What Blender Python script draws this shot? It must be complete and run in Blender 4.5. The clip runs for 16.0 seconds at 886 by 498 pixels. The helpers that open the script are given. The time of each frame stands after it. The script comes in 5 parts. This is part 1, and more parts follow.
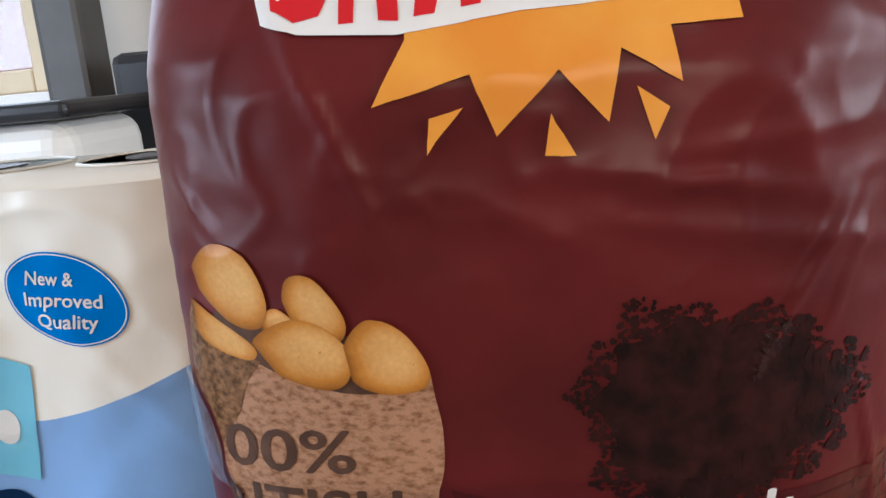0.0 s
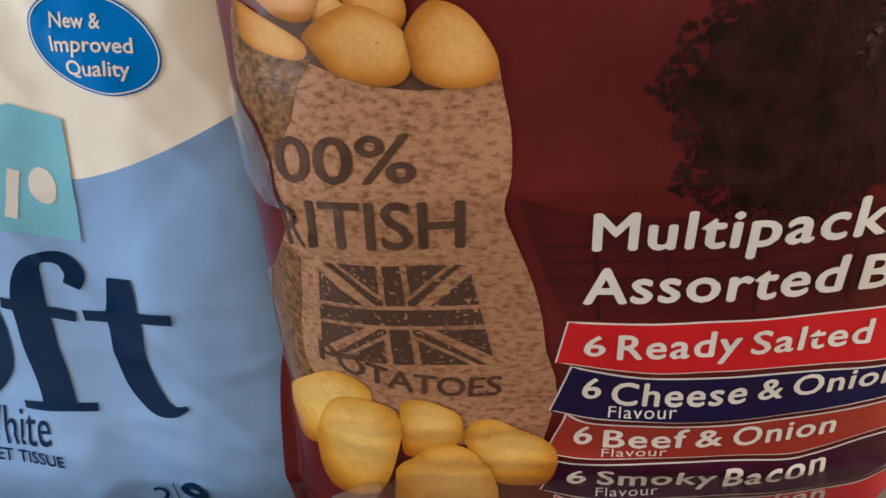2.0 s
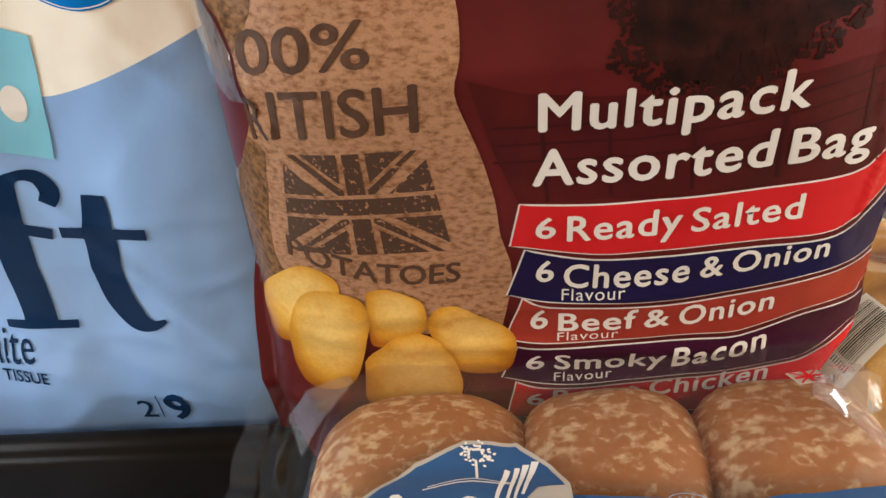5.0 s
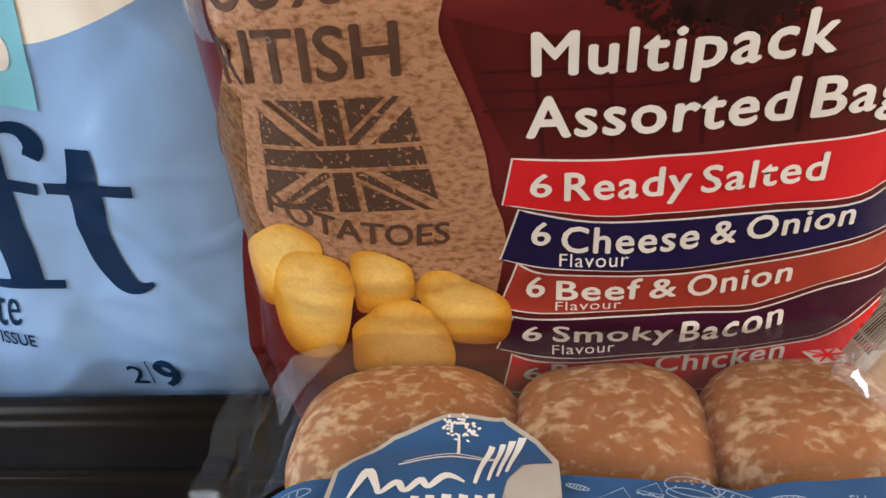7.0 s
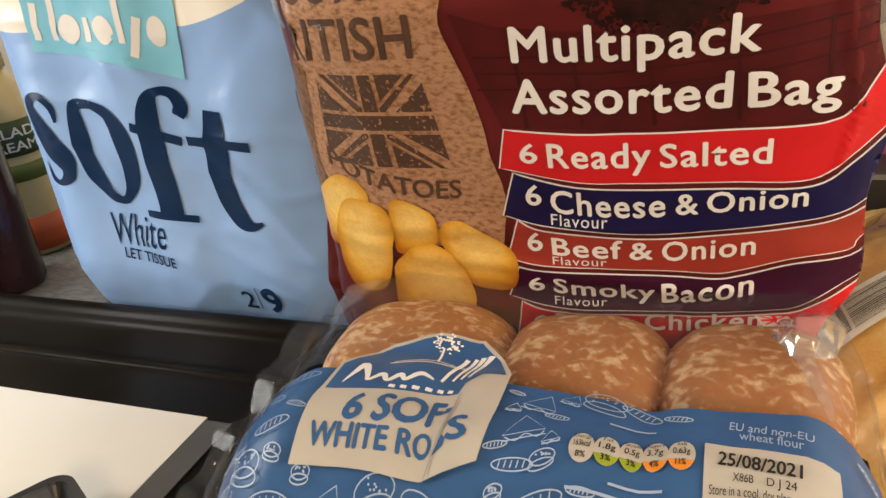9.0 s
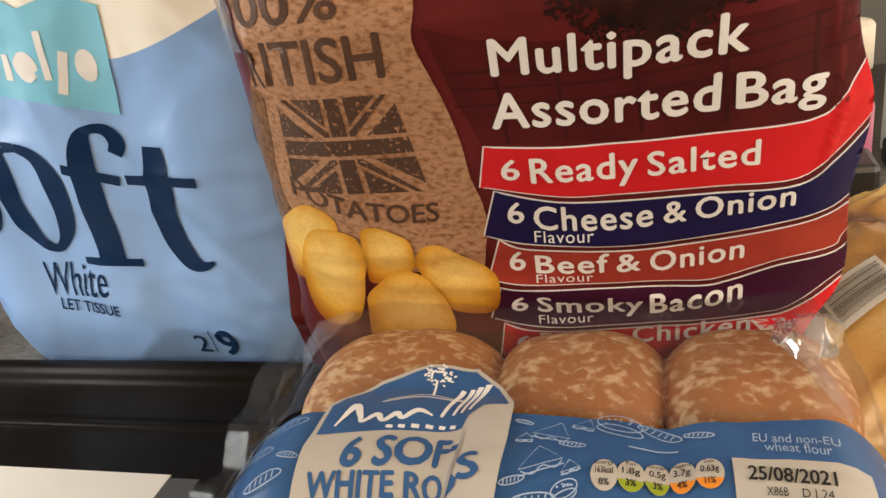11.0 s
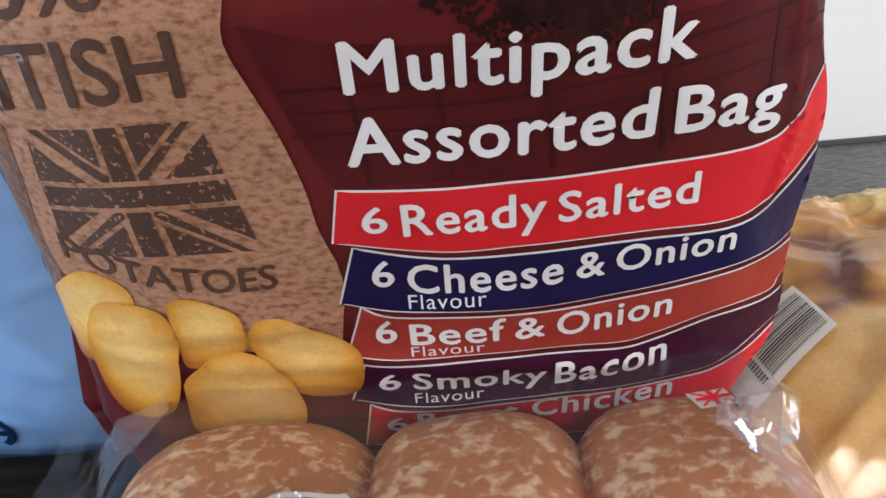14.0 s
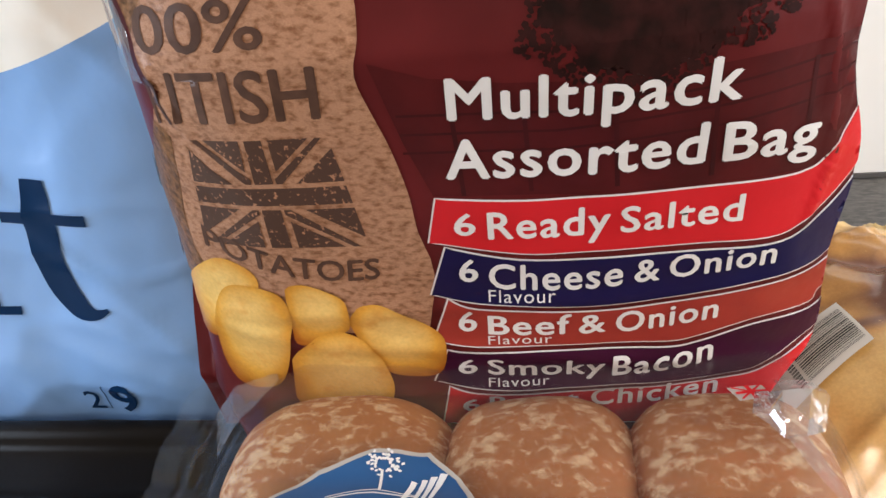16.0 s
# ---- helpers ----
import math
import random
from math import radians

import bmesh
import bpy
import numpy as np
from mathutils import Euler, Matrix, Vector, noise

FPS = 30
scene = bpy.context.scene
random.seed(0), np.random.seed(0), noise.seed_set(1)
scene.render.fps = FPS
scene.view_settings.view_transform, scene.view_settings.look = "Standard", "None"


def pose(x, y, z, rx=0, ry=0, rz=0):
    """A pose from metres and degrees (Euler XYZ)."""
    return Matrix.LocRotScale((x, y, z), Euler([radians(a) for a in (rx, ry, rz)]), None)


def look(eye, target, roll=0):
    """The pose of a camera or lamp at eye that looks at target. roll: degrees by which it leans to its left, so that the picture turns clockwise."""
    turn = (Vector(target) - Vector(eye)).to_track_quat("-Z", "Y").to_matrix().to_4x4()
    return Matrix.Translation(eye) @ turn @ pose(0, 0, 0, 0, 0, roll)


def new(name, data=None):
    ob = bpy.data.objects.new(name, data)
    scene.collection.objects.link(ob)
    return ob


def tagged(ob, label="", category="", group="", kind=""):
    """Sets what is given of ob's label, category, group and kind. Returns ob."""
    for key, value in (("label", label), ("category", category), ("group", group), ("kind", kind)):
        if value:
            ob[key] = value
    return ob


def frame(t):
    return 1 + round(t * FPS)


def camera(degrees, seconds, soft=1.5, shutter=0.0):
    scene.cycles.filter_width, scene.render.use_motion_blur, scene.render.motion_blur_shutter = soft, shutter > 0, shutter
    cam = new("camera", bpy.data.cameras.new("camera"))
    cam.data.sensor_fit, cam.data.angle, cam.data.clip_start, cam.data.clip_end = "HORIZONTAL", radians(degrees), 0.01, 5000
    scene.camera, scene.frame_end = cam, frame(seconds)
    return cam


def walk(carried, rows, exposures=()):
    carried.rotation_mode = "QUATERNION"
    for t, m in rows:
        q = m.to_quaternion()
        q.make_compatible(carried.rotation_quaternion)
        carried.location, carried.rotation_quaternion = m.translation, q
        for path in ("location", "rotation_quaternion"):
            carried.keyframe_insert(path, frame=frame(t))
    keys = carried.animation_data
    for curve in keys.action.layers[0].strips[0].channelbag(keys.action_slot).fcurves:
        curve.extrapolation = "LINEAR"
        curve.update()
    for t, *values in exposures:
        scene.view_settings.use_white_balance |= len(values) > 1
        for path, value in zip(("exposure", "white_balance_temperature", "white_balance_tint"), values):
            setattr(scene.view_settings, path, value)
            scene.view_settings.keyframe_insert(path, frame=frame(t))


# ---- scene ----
cam = camera(57.26, 16.0)
PATH = [
    (0, (-0.01593, 0.27017, 0.44842), (-0.11401, 1.24020, 0.22613), -5.12),
    (0.5, (-0.02798, 0.27274, 0.42475), (-0.14254, 1.22933, 0.15679), -4.94),
    (1, (-0.03028, 0.27878, 0.40466), (-0.15686, 1.22033, 0.09247), -5.06),
    (1.5, (-0.03821, 0.27758, 0.38511), (-0.17198, 1.20589, 0.03821), -5.12),
    (2, (-0.04137, 0.27577, 0.37545), (-0.17396, 1.19326, 0.00045), -5.67),
    (2.5, (-0.04715, 0.27671, 0.36757), (-0.17239, 1.18710, -0.02676), -5.76),
    (3, (-0.04549, 0.25518, 0.36460), (-0.18097, 1.16231, -0.03386), -6.31),
    (3.5, (-0.04433, 0.24360, 0.35320), (-0.18843, 1.14694, -0.05078), -6.97),
    (4, (-0.03000, 0.24069, 0.34857), (-0.16942, 1.14080, -0.06419), -6.66),
    (4.2, (-0.02802, 0.23617, 0.35138), (-0.16521, 1.13380, -0.06749), -6.68),
    (6.3, (-0.03475, 0.26635, 0.34773), (-0.11252, 1.16790, -0.07790), -6.80),
    (6.5, (-0.03575, 0.26793, 0.34339), (-0.11401, 1.16810, -0.08507), -6.88),
    (7, (-0.01297, 0.26786, 0.32602), (-0.16432, 1.15425, -0.11148), -6.54),
    (7.5, (0.05684, 0.23062, 0.32367), (-0.21432, 1.08325, -0.12298), -6.46),
    (8, (0.09047, 0.20911, 0.32981), (-0.24690, 1.04383, -0.10542), -6.89),
    (8.5, (0.09732, 0.20059, 0.33177), (-0.26133, 1.03280, -0.09106), -7.21),
    (9, (0.09711, 0.19953, 0.33196), (-0.26538, 1.03227, -0.08655), -7.39),
    (9.2, (0.09408, 0.19952, 0.33145), (-0.26674, 1.03282, -0.08738), -7.67),
    (11.3, (0.05669, 0.21133, 0.32833), (-0.20803, 1.08487, -0.08014), -8.87),
    (11.5, (0.05862, 0.21110, 0.32621), (-0.20394, 1.08491, -0.08308), -8.69),
    (12, (0.05924, 0.21805, 0.32138), (-0.19191, 1.09153, -0.09570), -8.15),
    (12.5, (0.04513, 0.25602, 0.31805), (-0.13280, 1.14291, -0.10829), -7.61),
    (13, (0.02331, 0.27683, 0.31495), (-0.09650, 1.17371, -0.11078), -7.25),
    (13.5, (0.01774, 0.31627, 0.31373), (-0.06902, 1.20540, -0.13561), -7.20),
    (14, (0.02545, 0.32984, 0.31415), (-0.05093, 1.21967, -0.13572), -6.71),
    (14.5, (0.03263, 0.31652, 0.32225), (-0.05737, 1.21168, -0.11433), -6.58),
    (15, (0.04553, 0.32404, 0.32292), (-0.06450, 1.21607, -0.11545), -6.45),
    (15.5, (0.05502, 0.30614, 0.32759), (-0.08757, 1.19590, -0.10598), -5.91),
    (16, (0.02353, 0.27187, 0.33565), (-0.13038, 1.16440, -0.08827), -6.31),
]
# the clip's camera settles its brightness and colour on the way: seconds, stops, kelvin, tint
EXPOSURES = [
    (0.0, -0.64, 5500, 10), (0.5, -0.56, 5800, 10), (1.5, -0.74, 6100, 10), (2.5, -0.81, 6300, 10), (3.5, -0.80, 6600, 10),
    (4.0, -0.48, 6800, 10), (6.5, -0.58, 6200, 10), (7.0, -0.46, 6300, 10), (8.0, -0.40, 7200, 10), (9.0, -0.44, 7300, 10),
    (11.5, -0.54, 7000, 10), (12.0, -0.72, 6900, 10), (12.5, -0.56, 6300, 10), (13.0, -0.56, 5600, 10), (13.5, -0.50, 5500, 10), (14.0, -0.48, 5200, 10),
    (15.0, -0.50, 5300, 10), (16.0, -0.38, 5700, 10),
]
walk(cam, [(t, look(eye, target, roll)) for t, eye, target, roll in PATH], EXPOSURES)

# ---- light ----
world = bpy.data.worlds.new("daylight")
scene.world = world
world.use_nodes = True
wt = world.node_tree
sky = wt.nodes.new("ShaderNodeTexSky")
sky.sky_type, sky.sun_disc = "NISHITA", False
sky.sun_elevation, sky.sun_rotation = radians(35), radians(200)
wt.links.new(sky.outputs[0], wt.nodes["Background"].inputs[0])
wt.nodes["Background"].inputs[1].default_value = 0.12


def lamp(name, kind, energy, colour, m, size=0.3, size_y=None):
    data = bpy.data.lights.new(name, kind)
    data.energy, data.color = energy, colour
    if kind == "AREA":
        data.shape, data.size, data.size_y = "RECTANGLE", size, size_y or size
    if kind == "SUN":
        data.angle = radians(0.5)
    ob = new(name, data)
    ob.matrix_world = m
    return ob


lamp("sun", "SUN", 3.0, (1.0, 0.95, 0.88), look((0, 0, 0), (0.5, 1.2, -1.0)))
lamp("ceiling_lamp_light", "AREA", 29.0, (1.0, 0.75, 0.52), look((0.40, -1.40, 1.12), (0.0, 0.7, 0.15)), 0.5, 0.5)
lamp("window_skylight", "AREA", 9.0, (0.86, 0.93, 1.0), look((-1.05, 1.66, 0.85), (-0.4, 0.3, 0.0)), 0.6, 0.8)
lamp("side_window_skylight", "AREA", 42.0, (0.88, 0.94, 1.0), look((-1.75, 0.1, 0.65), (-0.1, 0.6, 0.15)), 0.9, 0.9)
lamp("east_window_skylight", "AREA", 48.0, (1.0, 0.97, 0.92), look((1.80, 0.15, 0.75), (0.7, 1.19, 0.30)), 0.8, 0.8)

# ---- materials ----
MATS = {}


def nodes_of(name):
    m = bpy.data.materials.new(name)
    m.use_nodes = True
    return m, m.node_tree, m.node_tree.nodes["Principled BSDF"]


def mat(name, c1, c2=None, scale=30.0, rough=0.5, metal=0.0, bump=0.0, bump_scale=None, mix=(0.35, 0.65), detail=4.0, coat=0.0, fine=0.0, stretch=(1, 1, 1), spec=0.5, warp=0.0):
    """Two colours mixed by noise, with a finer grain over them and a fine relief."""
    if name in MATS:
        return MATS[name]
    m, nt, p = nodes_of(name)
    n, l = nt.nodes.new, nt.links.new
    c2 = c2 or tuple(min(1, v * 0.86) for v in c1)
    tc, mp = n("ShaderNodeTexCoord"), n("ShaderNodeMapping")
    mp.inputs["Scale"].default_value = stretch
    l(tc.outputs["Object"], mp.inputs[0])
    nz, rp = n("ShaderNodeTexNoise"), n("ShaderNodeValToRGB")
    nz.inputs["Scale"].default_value, nz.inputs["Detail"].default_value = scale, detail
    nz.inputs["Distortion"].default_value = warp
    l(mp.outputs[0], nz.inputs["Vector"])
    rp.color_ramp.elements[0].position, rp.color_ramp.elements[1].position = mix
    rp.color_ramp.elements[0].color, rp.color_ramp.elements[1].color = (*c1, 1), (*c2, 1)
    l(nz.outputs[0], rp.inputs[0])
    colour = rp.outputs[0]
    if fine:
        nf, mx = n("ShaderNodeTexNoise"), n("ShaderNodeMix")
        mx.data_type, mx.blend_type = "RGBA", "MULTIPLY"
        nf.inputs["Scale"].default_value, nf.inputs["Detail"].default_value = scale * 9, 3
        l(mp.outputs[0], nf.inputs["Vector"])
        mr = n("ShaderNodeMapRange")
        mr.inputs[1].default_value, mr.inputs[2].default_value = 0.35, 0.65
        mr.inputs[3].default_value, mr.inputs[4].default_value = 1 - fine, 1.0
        l(nf.outputs[0], mr.inputs[0])
        mx.inputs[0].default_value = 1.0
        l(colour, mx.inputs[6])
        l(mr.outputs[0], mx.inputs[7])
        colour = mx.outputs[2]
    l(colour, p.inputs["Base Color"])
    p.inputs["Roughness"].default_value, p.inputs["Metallic"].default_value = rough, metal
    p.inputs["Specular IOR Level"].default_value = spec
    p.inputs["Coat Weight"].default_value, p.inputs["Coat Roughness"].default_value = coat, 0.15
    if bump:
        nb, b = n("ShaderNodeTexNoise"), n("ShaderNodeBump")
        nb.inputs["Scale"].default_value, nb.inputs["Detail"].default_value = bump_scale or scale, 3
        l(mp.outputs[0], nb.inputs["Vector"])
        b.inputs["Strength"].default_value, b.inputs["Distance"].default_value = bump, 0.002
        l(nb.outputs[0], b.inputs["Height"])
        l(b.outputs[0], p.inputs["Normal"])
        if coat:
            l(b.outputs[0], p.inputs["Coat Normal"])
    MATS[name] = m
    return m


def foil(name, c1, c2=None, rough=0.3, **kw):
    """Printed plastic film: a soft gloss with a faint crinkle."""
    kw.setdefault("scale", 25)
    kw.setdefault("spec", 0.15)
    return mat(name, c1, c2, rough=rough, bump=kw.pop("bump", 0.25), bump_scale=kw.pop("bump_scale", 45), **kw)


def clear_film(name, tint=(0.97, 0.97, 0.97), gloss=0.10, haze=0.012):
    """Thin clear film: light goes straight through, with a sharp sheen."""
    m, nt, p = nodes_of(name)
    n, l = nt.nodes.new, nt.links.new
    nt.nodes.remove(p)
    tr, gl, df, m1, m2 = n("ShaderNodeBsdfTransparent"), n("ShaderNodeBsdfGlossy"), n("ShaderNodeBsdfDiffuse"), n("ShaderNodeMixShader"), n("ShaderNodeMixShader")
    tr.inputs[0].default_value = (*tint, 1)
    gl.inputs["Roughness"].default_value = 0.07
    df.inputs[0].default_value = (0.8, 0.8, 0.8, 1)
    lw, mr = n("ShaderNodeLayerWeight"), n("ShaderNodeMapRange")
    lw.inputs[0].default_value = 0.35
    mr.inputs[3].default_value, mr.inputs[4].default_value = gloss * 0.35, min(1, gloss * 2.2)
    l(lw.outputs["Fresnel"], mr.inputs[0])
    nb, b, tc = n("ShaderNodeTexNoise"), n("ShaderNodeBump"), n("ShaderNodeTexCoord")
    nb.inputs["Scale"].default_value = 40
    l(tc.outputs["Object"], nb.inputs["Vector"])
    b.inputs["Strength"].default_value, b.inputs["Distance"].default_value = 0.9, 0.004
    l(nb.outputs[0], b.inputs["Height"])
    l(b.outputs[0], gl.inputs["Normal"])
    m1.inputs[0].default_value = haze
    l(tr.outputs[0], m1.inputs[1])
    l(df.outputs[0], m1.inputs[2])
    l(mr.outputs[0], m2.inputs[0])
    l(m1.outputs[0], m2.inputs[1])
    l(gl.outputs[0], m2.inputs[2])
    l(m2.outputs[0], nt.nodes["Material Output"].inputs[0])
    return m


FILM = clear_film("clear_film", haze=0.025)
WHITE_INK = foil("white_ink", (0.80, 0.78, 0.75), (0.74, 0.72, 0.69))
MAROON = foil("maroon_foil", (0.120, 0.014, 0.014), (0.082, 0.010, 0.010), scale=14, rough=0.36, spec=0.18, bump=0.35, bump_scale=34)
RED = foil("red_ink", (0.62, 0.02, 0.025), (0.55, 0.016, 0.02))
NAVY = foil("navy_ink", (0.013, 0.010, 0.058), (0.010, 0.008, 0.048))
BRICK = foil("brick_red_ink", (0.36, 0.045, 0.03), (0.30, 0.036, 0.025))
PLUM = foil("plum_ink", (0.048, 0.007, 0.028), (0.038, 0.006, 0.022))
ORANGE = foil("orange_ink", (0.72, 0.26, 0.03), (0.80, 0.36, 0.05), scale=18)
SACK = foil("hessian_print", (0.24, 0.108, 0.050), (0.49, 0.262, 0.150), scale=300, fine=0.30, mix=(0.30, 0.56), stretch=(0.75, 1, 1.35), bump_scale=160)
SACK_DARK = foil("shaded_hessian_print", (0.09, 0.040, 0.013), (0.33, 0.165, 0.072), scale=280, fine=0.4, mix=(0.32, 0.66), stretch=(0.8, 1, 1.2), bump_scale=160)
STAMP_INK = foil("brown_letter_ink", (0.075, 0.040, 0.027), (0.11, 0.058, 0.038), scale=120)
SACK_INK = foil("brown_ink", (0.080, 0.044, 0.030), (0.40, 0.20, 0.11), scale=420, mix=(0.60, 0.66))
LEAF_INK = foil("dark_leaf_ink", (0.013, 0.006, 0.005), (0.035, 0.010, 0.009), scale=90)
HILL_INK = foil("dark_hill_ink", (0.058, 0.009, 0.009), (0.085, 0.011, 0.011), scale=30)
FENCE_INK = foil("dark_fence_ink", (0.040, 0.008, 0.008), (0.055, 0.009, 0.009), scale=40)
CRISP = foil("crisp_print", (0.36, 0.21, 0.06), (0.25, 0.13, 0.035), scale=40, fine=0.2)
TISSUE_BLUE = foil("blue_film", (0.275, 0.46, 0.80), (0.24, 0.42, 0.75), scale=10, rough=0.3, bump_scale=24, bump=0.8, spec=0.4)
CREAM = foil("cream_film", (0.90, 0.87, 0.78), (0.86, 0.82, 0.72), scale=12, rough=0.3, bump_scale=24, bump=0.8, spec=0.4)
SKY_BADGE = foil("sky_badge", (0.0, 0.19, 0.62), (0.0, 0.17, 0.56))
CREST = foil("crest_blue", (0.23, 0.58, 0.75), (0.19, 0.52, 0.70))
SOFT_INK = foil("deep_blue_ink", (0.006, 0.028, 0.085), (0.005, 0.023, 0.072), spec=0.1)
BLUE_LABEL = foil("label_blue", (0.040, 0.112, 0.262), (0.033, 0.095, 0.228), scale=20, spec=0.12)
LINE_INK = foil("pale_line_ink", (0.36, 0.46, 0.60), (0.30, 0.40, 0.55))
CREAM_LABEL = foil("cream_label", (0.48, 0.44, 0.385), (0.43, 0.395, 0.34))
BLACK_INK = foil("black_ink", (0.02, 0.02, 0.022), (0.03, 0.03, 0.03))
GREEN_INK = foil("green_ink", (0.30, 0.36, 0.03), (0.26, 0.32, 0.03))
AMBER_INK = foil("amber_ink", (0.75, 0.26, 0.04), (0.68, 0.22, 0.03))
BREAD = mat("floury_crust", (0.43, 0.160, 0.040), (0.72, 0.475, 0.255), scale=150, rough=0.7, bump=0.4, bump_scale=120, mix=(0.50, 0.68), detail=7, fine=0.25, stretch=(1, 1.15, 0.9), warp=0.3)


def clustered(m, scale, amount):
    """Gathers the second colour of a noise material into larger clusters."""
    nt = m.node_tree
    ramp = next(q for q in nt.nodes if q.type == "VALTORGB")
    old = ramp.inputs[0].links[0].from_socket
    tc, nz, mu, ad = (nt.nodes.new(k) for k in ("ShaderNodeTexCoord", "ShaderNodeTexNoise", "ShaderNodeMath", "ShaderNodeMath"))
    nz.inputs["Scale"].default_value, nz.inputs["Detail"].default_value = scale, 2
    mu.operation, mu.inputs[1].default_value, mu.inputs[2].default_value = "MULTIPLY_ADD", amount, -amount / 2
    nt.links.new(tc.outputs["Object"], nz.inputs["Vector"])
    nt.links.new(nz.outputs[0], mu.inputs[0])
    nt.links.new(mu.outputs[0], ad.inputs[0])
    nt.links.new(old, ad.inputs[1])
    nt.links.new(ad.outputs[0], ramp.inputs[0])


clustered(BREAD, 38, 0.55)
TRAY_BLACK = mat("black_tray_enamel", (0.0075, 0.006, 0.0045), (0.011, 0.0085, 0.0065), scale=12, rough=0.36, bump=0.06, bump_scale=300, spec=0.06)
PAPER = mat("white_paper", (0.80, 0.77, 0.70), (0.76, 0.73, 0.66), scale=9, rough=0.8, bump=0.05, bump_scale=200)
WORKTOP = mat("grey_speckled_worktop", (0.20, 0.185, 0.165), (0.10, 0.095, 0.085), scale=90, rough=0.55, fine=0.4, stretch=(1, 2.2, 1))
WALL_PAINT = mat("pale_wall_paint", (0.52, 0.47, 0.40), (0.48, 0.43, 0.36), scale=4, rough=0.7, bump=0.05, bump_scale=90)
PANEL_WHITE = mat("white_panel", (0.86, 0.84, 0.79), (0.83, 0.81, 0.76), scale=5, rough=0.32)
FRAME_CREAM = mat("cream_frame", (0.70, 0.58, 0.38), (0.65, 0.53, 0.34), scale=15, rough=0.5)
DARK = mat("black_plastic", (0.014, 0.014, 0.016), (0.022, 0.021, 0.022), scale=20, rough=0.4)
GREY_DARK = mat("dark_grey_plastic", (0.085, 0.08, 0.075), (0.07, 0.066, 0.062), scale=18, rough=0.5)
BRICKWORK = mat("far_brick", (0.42, 0.16, 0.12), (0.50, 0.26, 0.20), scale=8, rough=0.9)
FLAKES = mat("golden_flakes", (0.62, 0.40, 0.15), (0.42, 0.22, 0.07), scale=90, rough=0.6)


# ---- building helpers ----
def part(name, bm, material, parent=None, label="", smooth=False):
    me = bpy.data.meshes.new(name)
    bmesh.ops.recalc_face_normals(bm, faces=bm.faces[:])
    for fc in bm.faces:
        fc.smooth = smooth
    bm.to_mesh(me)
    bm.free()
    me.materials.append(material)
    ob = new(name, me)
    ob.parent = parent
    if label:
        tagged(ob, label)
    return ob


def thing(name, label, category, group="", kind="", at=(0, 0, 0)):
    ob = new(name)
    ob.empty_display_size = 0.02
    return tagged(ob, label, category, group, kind)


def box(x0, x1, y0, y1, z0, z1, bevel=0.0, m=None, seg=2):
    bm = bmesh.new()
    bmesh.ops.create_cube(bm, size=1)
    for v in bm.verts:
        v.co = Vector((x0 + (v.co.x + 0.5) * (x1 - x0), y0 + (v.co.y + 0.5) * (y1 - y0), z0 + (v.co.z + 0.5) * (z1 - z0)))
    if bevel:
        bmesh.ops.bevel(bm, geom=bm.edges[:], offset=bevel, segments=seg, affect="EDGES", profile=0.5)
    if m is not None:
        bmesh.ops.transform(bm, matrix=m, verts=bm.verts)
    return bm


def lathe(profile, steps=40, m=None):
    bm = bmesh.new()
    rings = [[bm.verts.new((r * math.cos(2 * math.pi * k / steps), r * math.sin(2 * math.pi * k / steps), z)) for k in range(steps)] for r, z in profile]
    for a, b in zip(rings, rings[1:]):
        for k in range(steps):
            bm.faces.new((a[k], a[(k + 1) % steps], b[(k + 1) % steps], b[k]))
    bm.faces.new(rings[0][::-1])
    bm.faces.new(rings[-1])
    if m is not None:
        bmesh.ops.transform(bm, matrix=m, verts=bm.verts)
    return bm


def sheet(fn, a0, a1, na, b0, b1, nb):
    """A grid of fn(a, b)."""
    bm = bmesh.new()
    g = [[bm.verts.new(fn(a0 + (a1 - a0) * i / na, b0 + (b1 - b0) * j / nb)) for j in range(nb + 1)] for i in range(na + 1)]
    for i in range(na):
        for j in range(nb):
            bm.faces.new((g[i][j], g[i + 1][j], g[i + 1][j + 1], g[i][j + 1]))
    return bm


def drape(bm, fn, off, cell=0.006):
    """Cuts a flat print into cells and lays it on the surface fn."""
    for axis in (0, 1):
        vals = [v.co[axis] for v in bm.verts]
        lo, hi = min(vals), max(vals)
        k = math.floor(lo / cell) + 1
        while k * cell < hi:
            co, no = [0, 0, 0], [0, 0, 0]
            co[axis], no[axis] = k * cell, 1
            bmesh.ops.bisect_plane(bm, geom=bm.verts[:] + bm.edges[:] + bm.faces[:], plane_co=co, plane_no=no, dist=1e-6)
            k += 1
    bmesh.ops.triangulate(bm, faces=[fc for fc in bm.faces if len(fc.verts) > 4])
    for v in bm.verts:
        v.co = fn(v.co.x, v.co.y, off + v.co.z)
    return bm


def lay(bm, fn, off):
    """Small flat prints, laid on the surface fn uncut."""
    for v in bm.verts:
        v.co = fn(v.co.x, v.co.y, off + v.co.z)
    return bm


def poly(points):
    bm = bmesh.new()
    fc = bm.faces.new([bm.verts.new((a, b, 0)) for a, b in points])
    bmesh.ops.triangulate(bm, faces=[fc])
    return bm


def polys(shapes):
    bm = bmesh.new()
    for points in shapes:
        fc = bm.faces.new([bm.verts.new((a, b, 0)) for a, b in points])
        if len(points) > 4:
            bmesh.ops.triangulate(bm, faces=[fc])
    return bm


